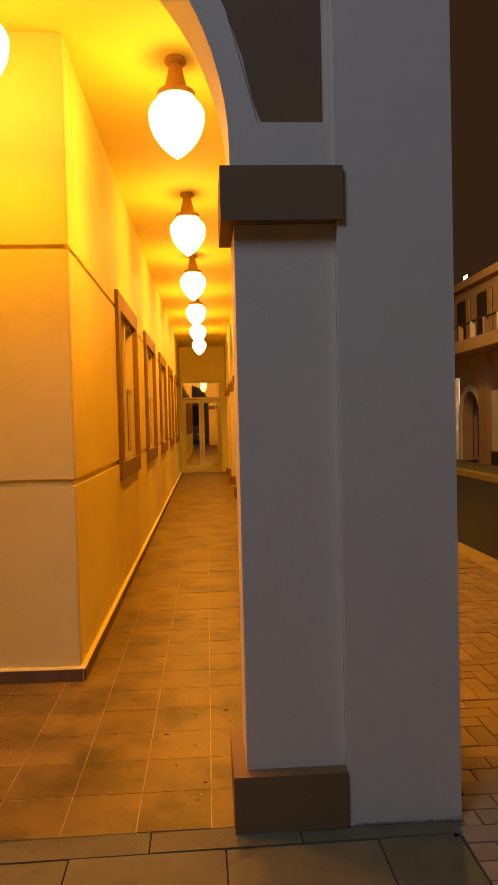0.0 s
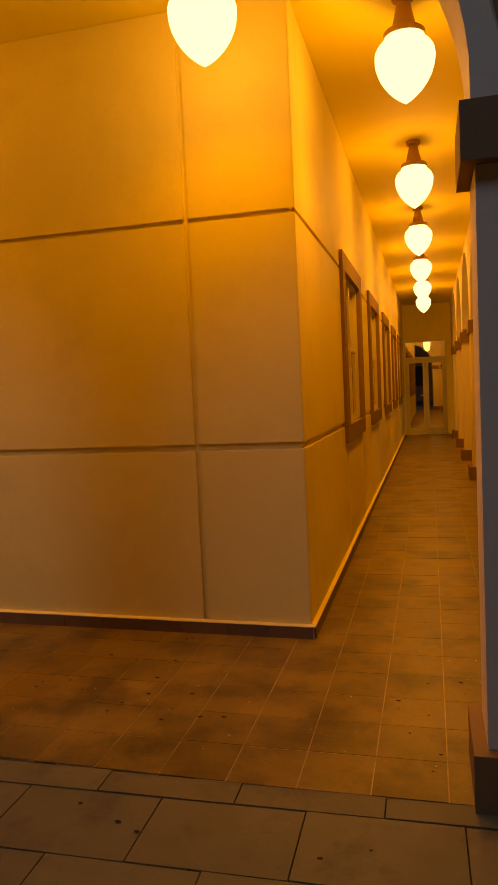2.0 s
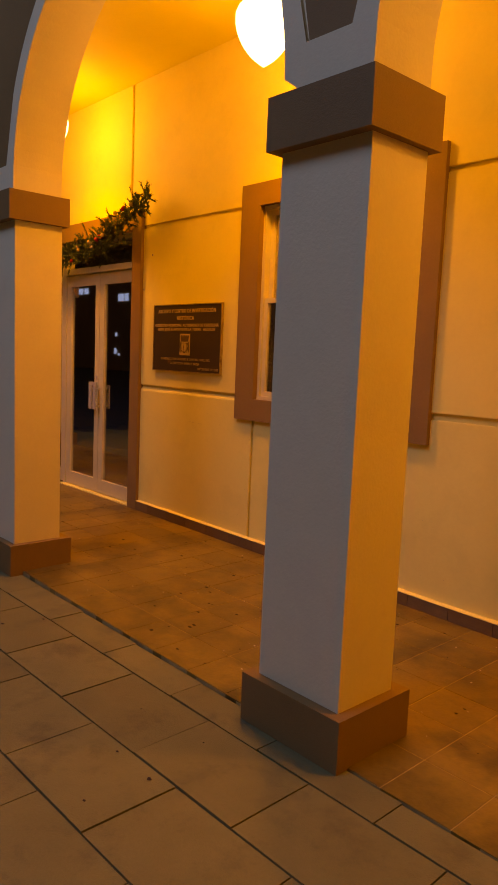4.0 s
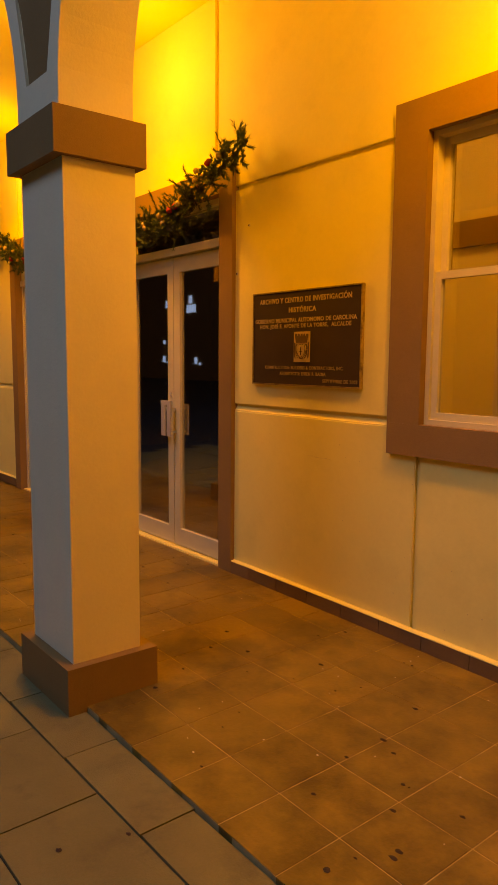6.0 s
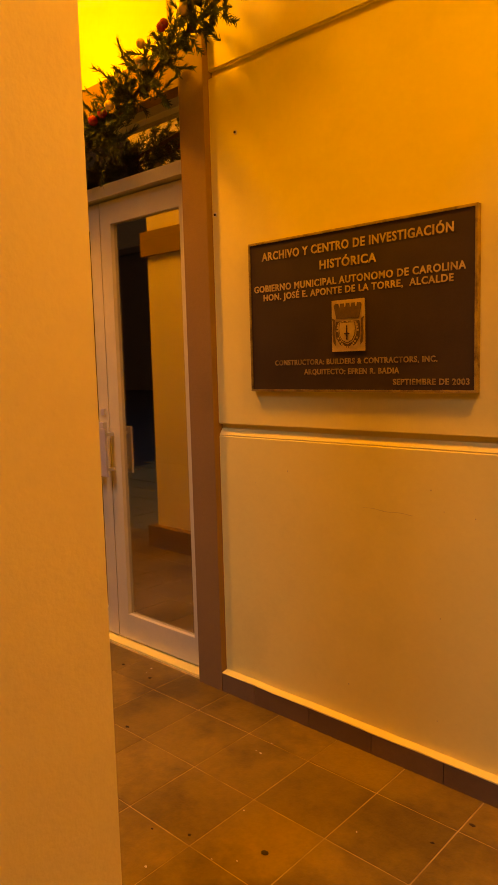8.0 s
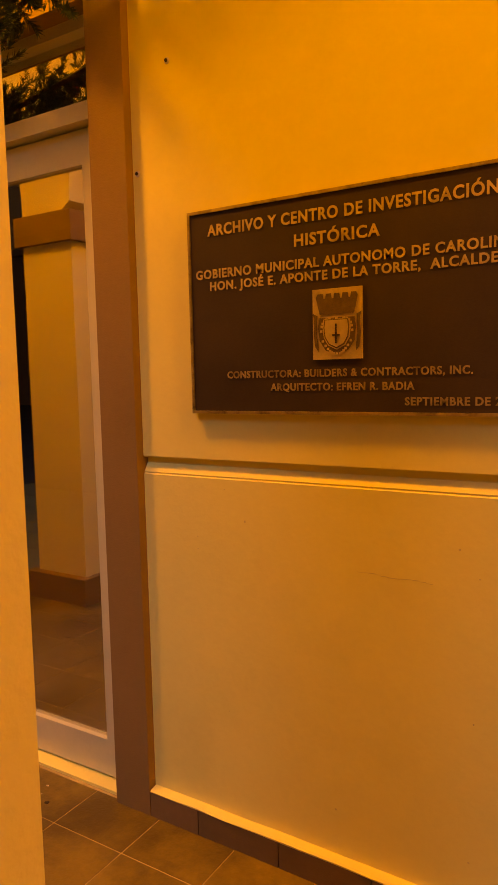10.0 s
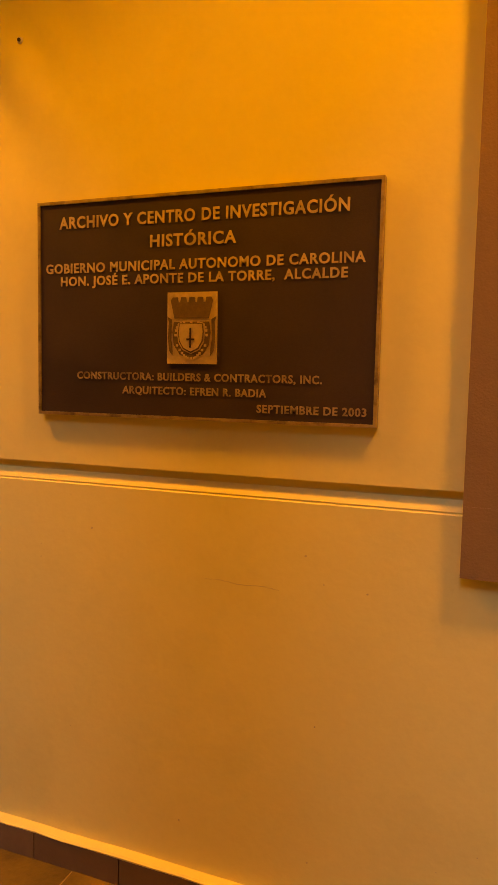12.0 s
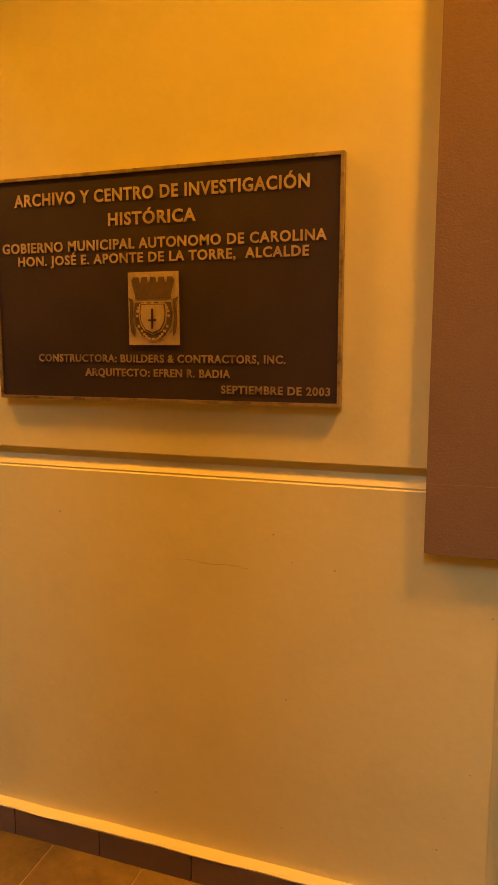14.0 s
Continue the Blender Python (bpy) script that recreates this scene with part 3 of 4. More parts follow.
def plaque():
    x0, x1, z0, z1 = PLQ
    p = thing("plaque", "dark bronze plaque with raised brass lettering and worn rim", "plaque", ((x0 + x1) / 2, FACE, z0))
    y1 = FACE - 0.0005
    off = Matrix.Translation((-(x0 + x1) / 2, -FACE, -z0))
    def at(bm):
        return placed(bm, off)
    part("plate", at(soften(boxes((x0 + 0.002, x1 - 0.002, y1 - 0.018, y1, z0 + 0.002, z1 - 0.002)), 0.002)), M_BRONZE, p)
    w = 0.0075
    for a, b, c, d in ((x0, x1, z0, z0 + w), (x0, x1, z1 - w, z1), (x0, x0 + w, z0 + w, z1 - w), (x1 - w, x1, z0 + w, z1 - w)):
        part("rim", at(soften(boxes((a, b, y1 - 0.022, y1 - 0.001, c, d)), 0.003)), M_BRASS, p, "worn brass rim")
    lines = [("ARCHIVO Y CENTRO DE INVESTIGACIÓN", -5.617, -4.866, 1.768, 1.796), ("HISTÓRICA", -5.356, -5.131, 1.712, 1.740), ("GOBIERNO MUNICIPAL AUTONOMO DE CAROLINA", -5.658, -4.827, 1.657, 1.680),
        ("HON. JOSÉ E. APONTE DE LA TORRE,  ALCALDE", -5.613, -4.866, 1.625, 1.647), ("CONSTRUCTORA: BUILDERS & CONTRACTORS, INC.", -5.564, -4.917, 1.390, 1.408), ("ARQUITECTO: EFREN R. BADIA", -5.431, -5.049, 1.356, 1.374), ("SEPTIEMBRE DE 2003", -5.072, -4.814, 1.320, 1.338)]
    for text, a, b, c, d in lines:
        cu = bpy.data.curves.new("lettering", "FONT")
        cu.body, cu.extrude, cu.resolution_u, cu.offset, cu.space_character = text, 0.05, 3, 0.027, 1.12
        tmp = bpy.data.objects.new("tmp", cu)
        scene.collection.objects.link(tmp)
        bpy.context.view_layer.update()
        me = bpy.data.meshes.new_from_object(tmp.evaluated_get(bpy.context.evaluated_depsgraph_get()))
        bpy.data.objects.remove(tmp)
        xs = [v.co.x for v in me.vertices]
        cap = 0.70
        sx, sz = (b - a) / (max(xs) - min(xs)), (d - c) / cap
        lo = min(xs)
        for v in me.vertices:
            v.co = Vector((a + (v.co.x - lo) * sx, y1 - 0.018 - 0.0006 - 0.024 * v.co.z, c + v.co.y * sz)) - Vector(((x0 + x1) / 2, FACE, z0))
        me.materials.append(M_LETTER if c > 1.5 else M_DULL)
        ob = tagged(new("lettering", me), kind="stuff")
        ob.parent = p
    # worn coat of arms as plain shapes
    ex0, ex1, ez0, ez1 = -5.305, -5.175, 1.431, 1.601
    yb = y1 - 0.018
    emb = part("emblem_field", at(soften(boxes((ex0, ex1, yb - 0.005, yb + 0.001, ez0, ez1)), 0.0025)), M_LETTER, p, "worn brass field with a crest")
    cx = (ex0 + ex1) / 2

    def flat(points, d0, d1):
        bm = bmesh.new()
        f = [[bm.verts.new((x, y, z)) for x, z in points] for y in (d0, d1)]
        bm.faces.new(f[0]), bm.faces.new(f[1])
        for k in range(len(points)):
            j = (k + 1) % len(points)
            bm.faces.new([f[0][k], f[0][j], f[1][j], f[1][k]])
        return at(bm)

    crown = [(-0.045, 0.108), (-0.055, 0.150)]
    for k in range(5):
        u = -0.050 + 0.022 * k
        crown += [(u, 0.158), (u + 0.013, 0.158), (u + 0.015, 0.146), (u + 0.020, 0.146)]
    crown = crown[:-2] + [(0.055, 0.150), (0.045, 0.108)]
    part("crest_crown", flat([(cx + a, ez0 + b) for a, b in crown], yb - 0.0070, yb - 0.004), M_AGED, emb)
    shield = [(-0.046, 0.100), (0.046, 0.100), (0.050, 0.075), (0.046, 0.045), (0.030, 0.022), (0, 0.010), (-0.030, 0.022), (-0.046, 0.045), (-0.050, 0.075)]
    part("crest_border", flat([(cx + a, ez0 + b) for a, b in shield], yb - 0.0072, yb - 0.004), M_AGED, emb)
    part("crest_shield", flat([(cx + a * 0.62, ez0 + 0.022 + b * 0.72) for a, b in shield], yb - 0.0105, yb - 0.007), M_LETTER, emb)
    part("crest_rim", flat([(cx + a * 0.74, ez0 + 0.015 + b * 0.82) for a, b in shield], yb - 0.0085, yb - 0.006), M_LETTER, emb)
    part("crest_border", flat([(cx + a * 0.68, ez0 + 0.018 + b * 0.78) for a, b in shield], yb - 0.0095, yb - 0.008), M_AGED, emb)
    chequer = bmesh.new()
    for k in range(26):
        a = k / 26 * 2 * math.pi
        u, v = 0.041 * math.copysign(abs(math.sin(a)) ** 0.55, math.sin(a)), 0.056 + 0.043 * math.copysign(abs(math.cos(a)) ** 0.6, math.cos(a))
        if v < 0.05:
            u *= 0.4 + 0.6 * (v - 0.010) / 0.04
        box(chequer, cx + u - 0.003, cx + u + 0.003, yb - 0.0084, yb - 0.0070, ez0 + v - 0.003, ez0 + v + 0.003)
    part("crest_chequer", at(chequer), M_LETTER, emb)
    for s in (-1, 1):
        ribbon = [(0.050, 0.020), (0.058, 0.030), (0.062, 0.060), (0.060, 0.100), (0.064, 0.112), (0.052, 0.106), (0.054, 0.060), (0.050, 0.034)]
        part("crest_ribbon", flat([(cx + s * a, ez0 + b) for a, b in ribbon], yb - 0.0068, yb - 0.004), M_AGED, emb)
    part("crest_sword", at(boxes((cx - 0.002, cx + 0.002, yb - 0.013, yb - 0.01, ez0 + 0.038, ez0 + 0.085), (cx - 0.010, cx + 0.010, yb - 0.013, yb - 0.01, ez0 + 0.056, ez0 + 0.060))), M_BRONZE, emb)


plaque()

# ---------------------------------------------------------------- garland


def garland():
    g = thing("garland", "green Christmas garland with red and gold baubles over the doors", "garland", (DOOR_R, FACE - 0.08, DOOR_Z))
    rnd = random.Random(7)
    base = Vector((DOOR_R, FACE - 0.08, DOOR_Z))
    half = 2.165
    mid = (DOOR_L + DOOR_R) / 2

    def line(s):
        x = mid + half * s
        return Vector((x, FACE - 0.09 - 0.03 * math.sin(9 * s), 2.325 + 0.38 * abs(s) ** 3.0))

    stem, needles = bmesh.new(), bmesh.new()
    rows = [line(-1 + 2 * k / 120) - base for k in range(121)]
    rings = []
    for k, c in enumerate(rows):
        rings.append([stem.verts.new(c + Vector((0, 0.012 * math.cos(a), 0.012 * math.sin(a)))) for a in (0, 1.57, 3.14, 4.71)])
    for a, b in zip(rings, rings[1:]):
        for k in range(4):
            stem.faces.new([a[k], a[(k + 1) % 4], b[(k + 1) % 4], b[k]])
    part("stem", stem, M_STEM, g)
    for k in range(1000):
        s = rnd.uniform(-1, 1)
        root = line(s) - base + Vector((rnd.gauss(0, 0.02), rnd.gauss(-0.015, 0.02), rnd.gauss(-0.01, 0.045)))
        along = (line(min(1, s + 0.02)) - line(max(-1, s - 0.02))).normalized()
        out = Vector((rnd.gauss(0, 1), rnd.gauss(-0.25, 0.8), rnd.gauss(0.15, 1))).normalized()
        tipdir = (out + along * rnd.uniform(-0.5, 0.5) + Vector((0.25 if s > 0 else -0.25, 0, 0.25))).normalized()
        if root.y + tipdir.y * 0.16 > 0.06:
            tipdir.y = -abs(tipdir.y) * 0.4
        length = rnd.uniform(0.07, 0.125)
        sideway = tipdir.cross(Vector((rnd.uniform(-1, 1), rnd.uniform(-1, 1), rnd.uniform(-1, 1)))).normalized()
        third = tipdir.cross(sideway)
        for j in range(46):
            f = j / 45
            c = root + tipdir * length * f
            a = rnd.uniform(0, 6.283)
            away = (sideway * math.cos(a) + third * math.sin(a)) * 0.023 * (1.1 - 0.35 * f) + tipdir * 0.020
            w = tipdir.cross(away).normalized() * 0.0034
            needles.faces.new([needles.verts.new(c - w), needles.verts.new(c + w), needles.verts.new(c + away)])
    part("needles", needles, M_NEEDLE, g)
    for k in range(26):
        s = -0.95 + 1.9 * k / 25 + rnd.uniform(-0.02, 0.02)
        c = line(s) - base + Vector((0, -0.07, rnd.uniform(-0.05, 0.05)))
        r = rnd.uniform(0.016, 0.024)
        for j in range(rnd.choice((1, 2, 3))):
            ball = turned([(r * math.sin(math.pi * q / 8), -r * math.cos(math.pi * q / 8)) for q in range(9)], 12)
            part("bauble", placed(ball, Matrix.Translation(c + Vector((rnd.uniform(-0.04, 0.04), rnd.uniform(-0.01, 0.01), rnd.uniform(-0.04, 0.04))))), M_RED if k % 3 == 0 else M_GOLD, g, "red bauble" if k % 3 == 0 else "gold bauble", True)


garland()

# ---------------------------------------------------------------- across the side street


def far_house():
    h = thing("far_house", "two-storey ochre house with arched porch and balcony at night", "house", (8.4, 21.4, 0))
    off = Matrix.Translation((-8.4, -22, 0))

    def add(name, bm, mat, parent=None, label=""):
        return part(name, placed(bm, off), mat, parent or h, label)

    # ground floor with an arched opening and a wide lit porch beside it
    yc, r, zs = 23.0, 0.80, 1.40
    rise_k = 1.08

    def ground_wall(y0, y1, low=0.0):
        return boxes((8.4, 8.75, y0, y1, low, 3.36))

    us = sorted({21.9, 24.0, *[yc - r * math.cos(math.pi * k / 24) for k in range(25)]})
    arch_wall = prism(lambda u, d, z: (8.4 + d, u, z), [(u, (zs + rise_k * math.sqrt(max(0, r * r - (u - yc) ** 2))) if abs(u - yc) < r else 0.0, 3.36) for u in us], 0, 0.35)
    add("wall", ground_wall(12.0, 21.9), M_FARWALL)
    add("arch_wall", arch_wall, M_FARWALL)
    add("wall", ground_wall(24.0, 27.4, 2.75), M_FARWALL)
    add("wall", ground_wall(27.4, 34.0), M_FARWALL)
    add("porch_wall", boxes((10.2, 10.4, 18, 28, 0, 3.36)), M_FARTRIM)
    add("porch_side_wall", boxes((8.75, 10.2, 27.4, 27.6, 0, 3.36)), M_FARTRIM)
    add("porch_partition", boxes((8.76, 9.9, 23.96, 24.06, 0.1, 2.9)), M_FARWALL)
    add("porch_ceiling", boxes((8.75, 10.2, 18, 28, 2.9, 3.0)), M_FARTRIM)
    add("porch_floor", boxes((8.75, 10.2, 18, 28, 0.0, 0.1)), M_FARWALL)
    door = add("porch_door", bevelled(8.95, 9.02, 22.1, 23.9, 0.1, 2.6), M_FARDARK)
    for y in (22.55, 23.05, 23.5):
        add("door_stile", bevelled(8.92, 8.97, y, y + 0.06, 0.12, 2.3), M_FARTRIM, door)
    for y in (24.35, 25.3):
        post = add("porch_post", bevelled(8.36, 8.50, y, y + 0.14, 0.75, 2.75), M_FARTRIM)
        add("post_base", bevelled(8.30, 8.56, y - 0.06, y + 0.20, 0.0, 0.75), M_FARTRIM, post)
    for s in (-1, 1):
        add("arch_jamb", bevelled(8.34, 8.42, yc + s * (r + 0.10) - 0.09, yc + s * (r + 0.10) + 0.09, 0.0, zs), M_FARTRIM)
    wide = r + 0.18
    ring = prism(lambda u, d, z: (8.34 + d, u, z), [(yc - wide * math.cos(math.pi * k / 24), zs + (rise_k * math.sqrt(max(0, r * r - (wide * math.cos(math.pi * k / 24)) ** 2)) if abs(wide * math.cos(math.pi * k / 24)) < r else 0), zs + rise_k * wide * math.sin(math.pi * k / 24) + 0.01) for k in range(25)], 0, 0.06)
    add("arch_surround", ring, M_FARTRIM)
    add("pilaster", bevelled(8.22, 8.4, 21.3, 21.95, 0, 3.36), M_FARWALL)
    shop = add("shopfront_panel", bevelled(8.3, 8.4, 18.8, 21.15, 0.42, 2.2), M_FARTRIM)
    add("shopfront_plinth", bevelled(8.27, 8.4, 18.8, 21.15, 0.0, 0.42), M_FARDARK, shop)
    add("balcony_slab", bevelled(7.5, 8.4, 12, 34, 3.36, 3.70), M_FARWALL)
    add("upper_wall", boxes((8.6, 8.9, 12, 34, 3.70, 5.7)), M_FARWALL)
    add("cornice", bevelled(8.35, 8.9, 11.9, 34.1, 5.62, 5.86), M_FARWALL)
    for k in range(12):
        y = 13.2 + 1.75 * k
        win = add("upper_window", bevelled(8.55, 8.62, y, y + 0.85, 3.75, 5.3), M_FARDARK)
        add("shutter", bevelled(8.52, 8.57, y - 0.3, y - 0.02, 3.75, 5.3), M_FARWALL, win)
    rail = add("balcony_rail", bevelled(7.52, 7.60, 12, 34, 4.14, 4.18, 0.01), M_FARDARK)
    for k in range(24):
        add("balcony_post", bevelled(7.50, 7.62, 12.2 + 0.93 * k, 12.30 + 0.93 * k, 3.70, 4.15, 0.01), M_FARTRIM if k % 2 else M_FARWALL, rail)
    add("roof", boxes((8.6, 16, 12, 34, 5.7, 5.82)), M_FARWALL)
    add("side_wall", boxes((8.9, 16, 11.9, 12.1, 0, 5.7)), M_FARWALL)
    tank = add("roof_frame", bevelled(9.0, 9.08, 21.9, 22.0, 5.82, 6.7), M_FARTRIM)
    add("frame_bar", bevelled(9.0, 9.08, 21.2, 21.9, 6.6, 6.7), M_FARTRIM, tank)
    add("frame_post", bevelled(9.0, 9.08, 21.1, 21.2, 5.82, 6.7), M_FARTRIM, tank)
    flood = add("roof_floodlight", bevelled(8.4, 8.6, 23.1, 23.5, 5.86, 6.02), M_FARDARK)
    add("floodlight_glass", bevelled(8.37, 8.40, 23.14, 23.46, 5.88, 6.00), M_FLOOD, flood)


far_house()


def square_building():
    """Dark building beyond the square, whose lit panes show in the glass doors."""
    b = thing("square_building", "dark building across the square with a few lit windows", "building", (-4, -24, 0))
    off = Matrix.Translation((4, 24, 0))
    part("wall", placed(boxes((-80, 30, -25, -24, -0.16, 9.0)), off), M_FARWALL, b)
    part("roof", placed(boxes((-81, 31, -32, -23.6, 9.0, 9.4)), off), M_FARWALL, b)
    for x, z, w, h in ((-49.6, 5.1, 0.6, 0.6), (-48.9, 5.1, 0.5, 0.6), (-49.3, 5.8, 0.4, 0.6), (-52.7, 5.6, 0.8, 0.6), (-51.7, 5.6, 0.5, 0.6), (-59.6, 6.4, 0.9, 0.5), (-58.4, 6.4, 0.6, 0.5), (-53.2, 1.2, 0.3, 0.5), (-52.6, 1.1, 0.2, 0.2), (-48.5, 1.1, 0.3, 0.5), (-47.9, 1.0, 0.2, 0.2), (-53.1, 2.7, 0.25, 0.3), (-33.8, 5.6, 0.4, 0.6)):
        part("lit_window", placed(bevelled(x, x + w, -24.03, -23.93, z, z + h, 0.01), off), M_LITPANE, b, "bluish lit window")
    for i in range(24):
        for j in range(2):
            x, z = -38 + 2.8 * i, 1.2 + 4.0 * j
            part("window", placed(bevelled(x, x + 1.2, -24.02, -23.94, z, z + 1.8, 0.01), off), M_FARDARK, b)


square_building()

# ---------------------------------------------------------------- tiles, slabs and bricks
random.seed(11)
TILE, GAP = 0.2745, 0.005


def shared_tile(name, w, d, h, mat, r=0.003):
    return mesh_of(name, soften(boxes((-w / 2, w / 2, -d / 2, d / 2, -h, 0)), r, 1), mat)


def lay(name, me, parent, x, y, z=0.0, turn=0.0, tilt=0.0):
    ob = new(name, me)
    ob.parent = parent
    ob.matrix_basis = Matrix.Translation((x, y, z)) @ Euler((random.uniform(-tilt, tilt), random.uniform(-tilt, tilt), turn)).to_matrix().to_4x4()
    return ob


tile_mesh = shared_tile("floor_tile", TILE - GAP, TILE - GAP, 0.02, M_TILE, 0.002)
tiles = []
x_first, y_first = -0.085 + 3 * TILE, 2.836
for j in range(69):
    for i in range(-1, 46):
        x0, y0 = x_first - (i + 1) * TILE, y_first + j * TILE
        xa, xb, ya, yb = x0, x0 + TILE, y0, y0 + TILE
        lim_y = FACE - 0.012 if (xa + xb) / 2 < SIDE else END_Y
        lim_x = SIDE + 0.012 if ya > FACE - 0.02 else END_X
        xa, xb, ya, yb = max(xa, lim_x), min(xb, CORNER), max(ya, floor_edge((xa + xb) / 2)), min(yb, lim_y)
        if xb - xa < 0.03 or yb - ya < 0.03:
            continue
        tiles.append((xa, xb, ya, yb))
whole = [t for t in tiles if t[1] - t[0] > TILE - 0.001 and t[3] - t[2] > TILE - 0.001]
near = set(sorted(whole, key=lambda t: max(0, t[2] - 6.0) * 3 + max(0, -7.2 - t[0]) * 3)[:300])
rest = bmesh.new()
for t in tiles:
    xa, xb, ya, yb = t
    if t in near:
        cx, cy = (xa + xb) / 2, (ya + yb) / 2
        ob = lay("floor_tile", tile_mesh, floor, cx, cy, rise(cx, cy) + random.uniform(-0.0006, 0.0008))
        sx, sy = (rise(cx + 0.1, cy) - rise(cx - 0.1, cy)) / 0.2, (rise(cx, cy + 0.1) - rise(cx, cy - 0.1)) / 0.2
        ob.matrix_basis = ob.matrix_basis @ Euler((sy + random.uniform(-0.001, 0.001), -sx + random.uniform(-0.001, 0.001), 0)).to_matrix().to_4x4()
    else:
        g = GAP / 2
        first = len(rest.verts)
        box(rest, xa + g, xb - g, ya + g, yb - g, -0.05, 0.0)
        rest.verts.ensure_lookup_table()
        up = random.uniform(-0.0006, 0.0006)
        for v in rest.verts[first + 4:first + 8]:
            v.co.z = rise(v.co.x, v.co.y) + up
tagged(part("far_floor_tiles", rest, M_TILE, floor), kind="stuff")

# border strip and slabs before the arcade
lay("border_stone", shared_tile("border_stone", 0.066, 0.129, 0.06, M_PAVER, 0.006), pavement, 0.803, 2.7665, -0.001)
for k in range(-1, 24):
    x = -0.302 - 0.536 * k + 0.268
    if -13 < x < 0.60:
        lo, hi = paving_edge(x), floor_edge(x)
        lay("border_stone", shared_tile("border_stone", 0.531, hi - lo - 0.008, 0.06, M_PAVER, 0.006), pavement, x, (lo + hi) / 2, random.uniform(-0.002, 0.001), SKEW / 2, 0.003)
slab_mesh = shared_tile("paving_slab", 0.530, 0.353, 0.06, M_PAVER, 0.007)
for j in range(20):
    for k in range(-1, 24):
        x = -0.034 - 0.536 * k + (0.268 if j % 2 else 0.0) + 0.268
        y = paving_edge(x) - 0.1805 - 0.361 * j
        if x > 0.50 and x - 0.265 < 0.74:
            lay("paving_slab", shared_tile("paving_slab", 0.79 - x + 0.265, 0.353, 0.06, M_PAVER, 0.007), pavement, (0.79 + x - 0.265) / 2, y, -0.001, SKEW)
        elif -12 < x < 0.55:
            lay("paving_slab", slab_mesh, pavement, x, y, random.uniform(-0.004, 0.001), SKEW, 0.005)

# bricks of the side pavement: herringbone beside the arcade, plain courses before the corner
brick_mesh = shared_tile("paving_brick", 0.194, 0.094, 0.05, M_BRICK, 0.005)
BRICK, TURN_Y, EAST, NORTH = 0.1, 3.36, 2.60, 19.0
courses = []
for a in range(-220, 260):
    for b in range(-120, 120):
        ox, oy = a + 2 * b, a - 2 * b
        for x0, y0, w, d in ((ox, oy, 2, 1), (ox + 2, oy - 1, 1, 2)):
            x, y = 0.82 + BRICK * x0, TURN_Y + BRICK * y0
            if x < EAST and x + BRICK * w > CORNER + 0.004 and y < NORTH and y + BRICK * d > TURN_Y:
                courses.append((max(x, CORNER + 0.004), min(x + BRICK * w, EAST), max(y, TURN_Y), min(y + BRICK * d, NORTH)))
for k in range(102):
    for i in range(-1, 10):
        x, y = 0.797 + 0.2 * i + (0.1 if k % 2 else 0.0), TURN_Y - BRICK * (k + 1)
        west = 0.797 if y < 2.75 else CORNER + 0.004
        if x < EAST - 0.02 and x + 0.2 > west + 0.02:
            courses.append((max(x, west), min(x + 0.2, EAST), y, y + BRICK))
courses.sort(key=lambda q: abs((q[2] + q[3]) / 2 - 4.2))
many, single = bmesh.new(), 0
for x0, x1, y0, y1 in courses:
    w, d = x1 - x0, y1 - y0
    if w < 0.02 or d < 0.02:
        continue
    if single < 300 and abs(w * d - 0.02) < 0.0005:
        single += 1
        lay("paving_brick", brick_mesh, brick_walk, (x0 + x1) / 2, (y0 + y1) / 2, random.uniform(-0.004, 0.002), 0.0 if w > d else math.pi / 2, 0.008)
    else:
        box(many, x0 + 0.003, x1 - 0.003, y0 + 0.003, y1 - 0.003, -0.05, random.uniform(-0.004, 0.002))
tagged(part("far_paving_bricks", many, M_BRICK, brick_walk), kind="stuff")

# tiles of the baseboard, which climbs with the floor along the front wall
SKIRT_H, SKIRT_RISE = 0.086, 0.0112


def skirt_z(x):
    return -0.016 + SKIRT_RISE * min(6.5, max(0.0, SIDE - x))


def climbing(bm):
    for v in bm.verts:
        v.co.z += skirt_z(v.co.x)
    return bm


left_end, corner_end = DOOR_R + 0.137, SIDE + 0.0285
skirt_front = structure("baseboard_front", climbing(boxes((left_end, SIDE + 0.001, FACE - 0.020, FACE - 0.001, 0, SKIRT_H - 0.004), (END_X, DOOR_L - 0.136, FACE - 0.020, FACE - 0.001, 0, SKIRT_H - 0.004))), M_GROUT, "low brown tile baseboard along the front wall", "baseboard")
skirt_mesh = mesh_of("baseboard_tile", soften(boxes((-0.134, 0.134, -0.028, 0.0, 0.0, SKIRT_H)), 0.002, 1), M_SKIRT)


def lay_skirt(x):
    lay("baseboard_tile", skirt_mesh, skirt_front, x, FACE - 0.0015).matrix_basis = Matrix.Translation((x, FACE - 0.0015, skirt_z(x))) @ Matrix.Rotation(SKIRT_RISE, 4, "Y")


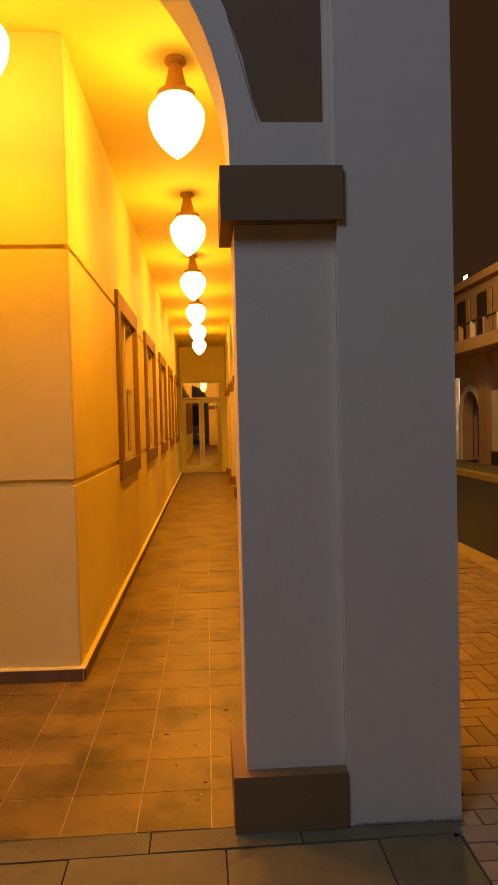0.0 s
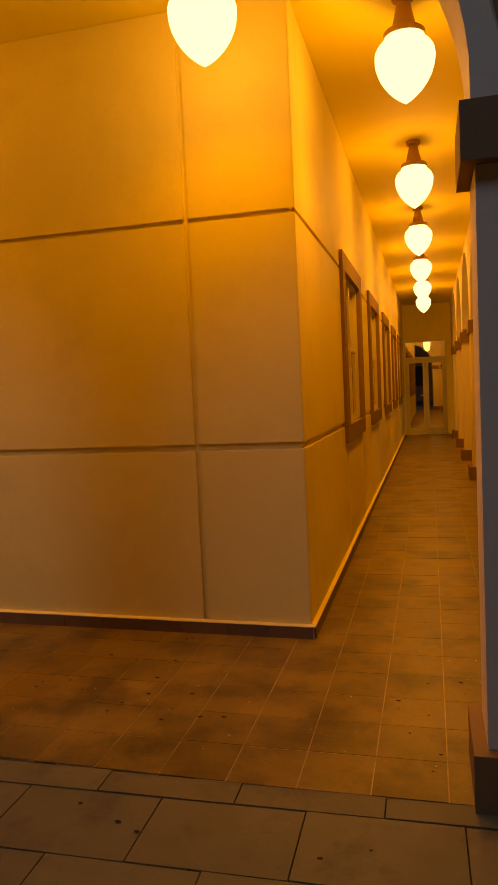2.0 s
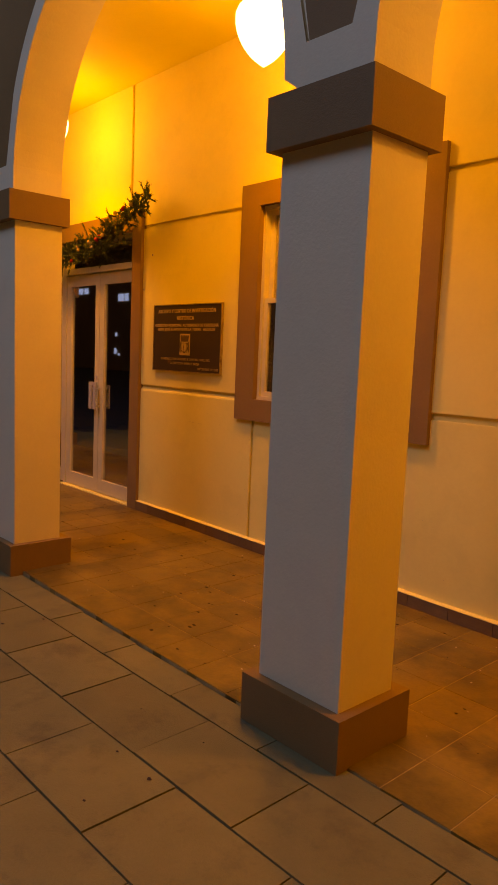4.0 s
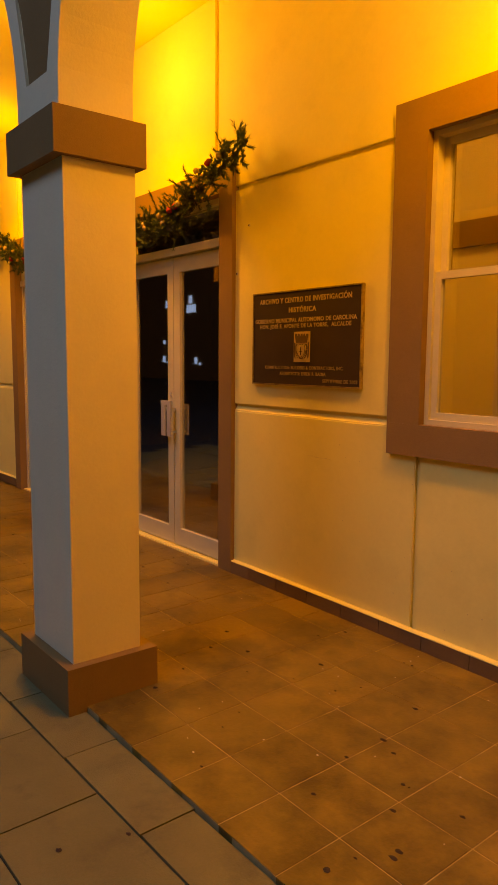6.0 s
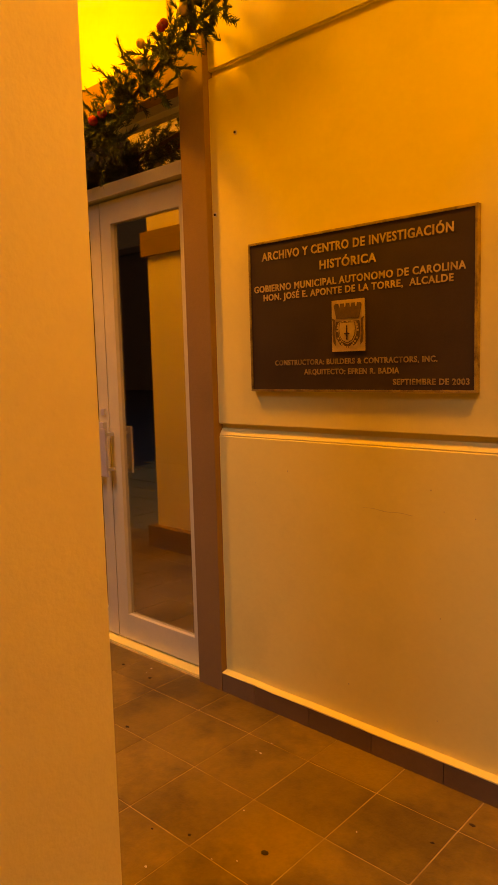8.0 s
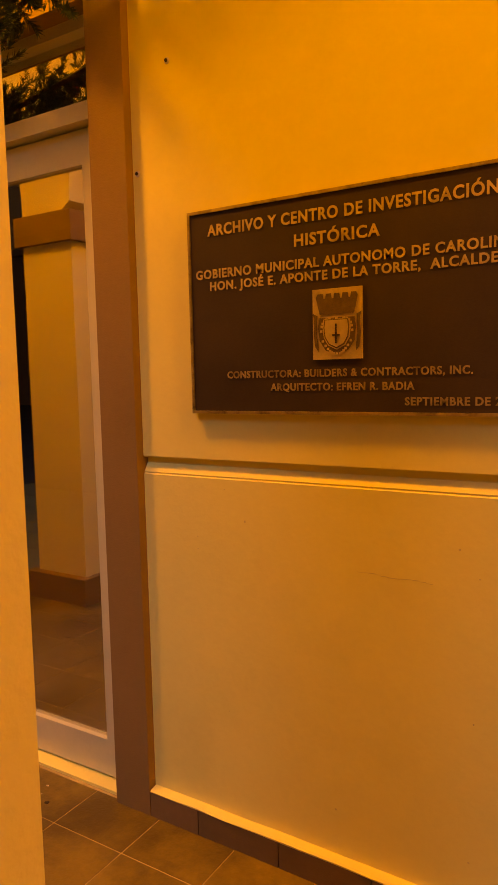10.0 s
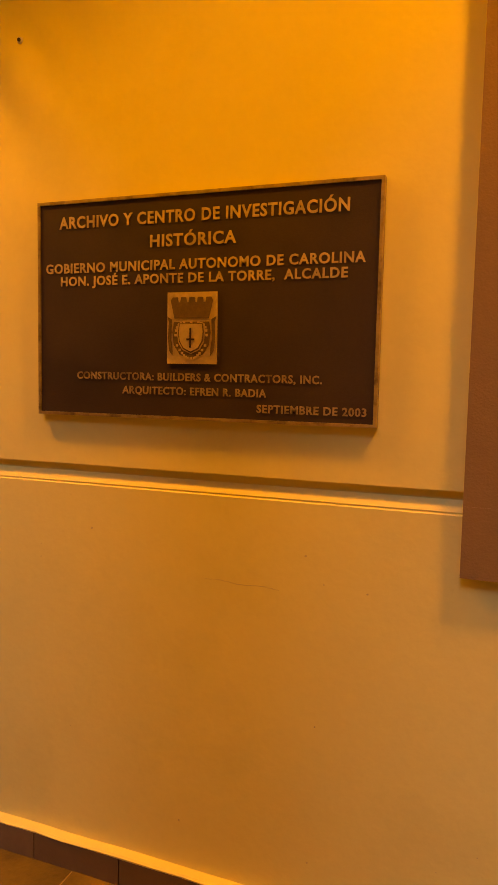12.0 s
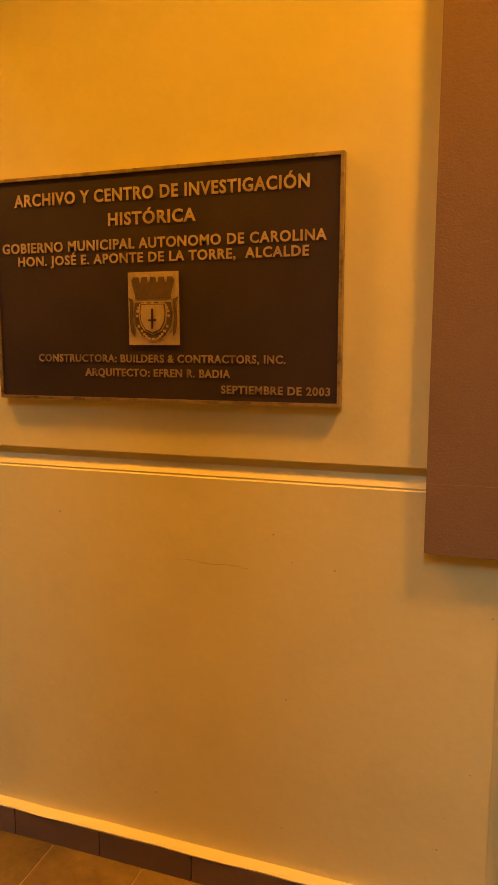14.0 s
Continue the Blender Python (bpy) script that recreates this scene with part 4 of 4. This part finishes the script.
full = [SIDE - 0.121 - 0.2715 * k for k in range(19) if SIDE - 0.121 - 0.2715 * k - 0.135 > left_end]
for x in full:
    lay_skirt(x)
for k in range(11):
    x = DOOR_L - 0.29 - 0.2715 * k
    if x > END_X + 0.14:
        lay_skirt(x)
gap = min(full) - 0.137 - left_end
if gap > 0.02:
    part("baseboard_tile", climbing(soften(boxes((left_end, left_end + gap, FACE - 0.0295, FACE - 0.0015, 0.0, SKIRT_H)), 0.002, 1)), M_SKIRT, skirt_front)
for x0, x1 in ((left_end, corner_end), (END_X, DOOR_L - 0.137)):
    ledge = bmesh.new()
    n = max(2, int((x1 - x0) / 0.09))
    wave = random.Random(3)
    rings = []
    for k in range(n + 1):
        x = x0 + (x1 - x0) * k / n
        up, out = wave.uniform(-0.0012, 0.0015), wave.uniform(-0.002, 0.002)
        z = skirt_z(x) + SKIRT_H
        rings.append([ledge.verts.new(q) for q in ((x, FACE + 0.001, z + 0.0004), (x, FACE - 0.0295 - out, z + 0.0004), (x, FACE - 0.0305 - out, z + 0.004 + up), (x, FACE - 0.024, z + 0.0075 + up), (x, FACE + 0.001, z + 0.011 + up))])
    for a, b in zip(rings, rings[1:]):
        for k in range(5):
            ledge.faces.new([a[k], a[(k + 1) % 5], b[(k + 1) % 5], b[k]])
    ledge.faces.new(rings[0]), ledge.faces.new(rings[-1])
    part("paint_fillet", ledge, M_WALL, skirt_front, "cream painted ledge")
skirt_side = structure("baseboard_side", boxes((SIDE + 0.001, SIDE + 0.020, FACE - 0.028, END_Y, -0.01, 0.064)), M_GROUT, "low brown tile baseboard along the side wall", "baseboard")
part("paint_fillet", soften(boxes((SIDE - 0.001, SIDE + 0.0285, FACE + 0.002, END_Y, 0.0704, 0.079)), 0.004), M_WALL, skirt_side, "cream painted ledge")
for k in range(61):
    y = FACE + 0.123 + 0.2715 * k
    if y < END_Y - 0.14:
        lay("baseboard_tile", skirt_mesh, skirt_side, SIDE + 0.0015, y, -0.016, math.pi / 2)

# ---------------------------------------------------------------- marks and litter
rnd = random.Random(5)


def blot(bm, x, y, z, r, h):
    n = 9
    ring = [bm.verts.new((x + r * rnd.uniform(0.6, 1.15) * math.cos(6.283 * k / n), y + 0.7 * r * rnd.uniform(0.6, 1.15) * math.sin(6.283 * k / n), z)) for k in range(n)]
    top = bm.verts.new((x, y, z + h))
    for k in range(n):
        bm.faces.new([ring[k], ring[(k + 1) % n], top])


spots, chips = bmesh.new(), bmesh.new()
for k in range(170):
    x, y = rnd.uniform(-8.5, 0.4), rnd.uniform(2.95, 4.3)
    blot(spots, x, y, rise(x, y) + 0.0012, rnd.choice((0.004, 0.006, 0.008, 0.011, 0.015)), 0.003)
for k in range(60):
    x, y = rnd.uniform(-8, 0.6), rnd.uniform(1.2, 2.65)
    blot(spots, x, y, 0.0015, rnd.choice((0.005, 0.008, 0.012)), 0.003)
for k in range(110):
    x, y = rnd.uniform(-8, 0.4), rnd.uniform(2.95, 4.36)
    blot(chips, x, y, rise(x, y) + 0.0012, rnd.choice((0.003, 0.004, 0.006)), 0.003)
tagged(part("floor_litter", spots, M_SPECK), "small dark dried leaf bits scattered on the floor", "litter", kind="stuff")
tagged(part("pale_litter", chips, M_CHIP), "small pale paint chips scattered on the floor", "litter", kind="stuff")

for x, z in ((-5.75, 2.255), (-5.868, 1.975)):
    plug = thing("wall_plug", "small dark old screw plug in the wall", "wall plug", (x, FACE, z), "old wall plugs")
    part("rim", placed(turned([(0, 0.0), (0.009, 0.0), (0.008, 0.003), (0, 0.004)], 12), Matrix.Rotation(radians(90), 4, "X")), M_CHIP, plug)
    part("core", placed(turned([(0, 0.003), (0.005, 0.003), (0.004, 0.007), (0, 0.007)], 10), Matrix.Rotation(radians(90), 4, "X")), M_SPECK, plug)

moss = bmesh.new()
for k in range(300):
    x = CORNER - 0.40 * rnd.random() ** 0.8
    z = abs(rnd.gauss(0, 0.006))
    blot_r = rnd.uniform(0.001, 0.0024)
    c = Vector((x, ARC - 0.001, z))
    vs = [moss.verts.new(c + Vector((blot_r * rnd.uniform(0.6, 1.2) * math.cos(6.283 * q / 6), 0, blot_r * rnd.uniform(0.6, 1.2) * math.sin(6.283 * q / 6)))) for q in range(6)]
    t = moss.verts.new(c + Vector((0, -0.002, 0)))
    for q in range(6):
        moss.faces.new([vs[q], vs[(q + 1) % 6], t])
tagged(part("moss", moss, M_MOSS), "dark moss stains along the foot of the corner pier", "moss", kind="stuff")

scratch = bmesh.new()
for k in range(12):
    x = -5.204 + 0.016 * k
    z = 0.903 + 0.002 * math.sin(k * 0.9) - 0.0004 * k
    h = rnd.uniform(0.0004, 0.0010)
    scratch.faces.new([scratch.verts.new(q) for q in ((x, FACE - 0.0008, z - h), (x + 0.0165, FACE - 0.0008, z - h), (x + 0.0165, FACE - 0.0008, z + h), (x, FACE - 0.0008, z + h))])
for k in range(70):
    x, z = rnd.uniform(-5.8, -1.0), rnd.uniform(0.15, 1.1)
    q = rnd.uniform(0.001, 0.004)
    scratch.faces.new([scratch.verts.new((x + q * rnd.uniform(0.5, 1.4) * math.cos(1.047 * j), FACE - 0.0008, z + q * rnd.uniform(0.5, 1.2) * math.sin(1.047 * j))) for j in range(6)])
tagged(part("wall_chips", scratch, M_SCUFF), "small chips and a scratch in the wall paint", "wall marks", kind="stuff")
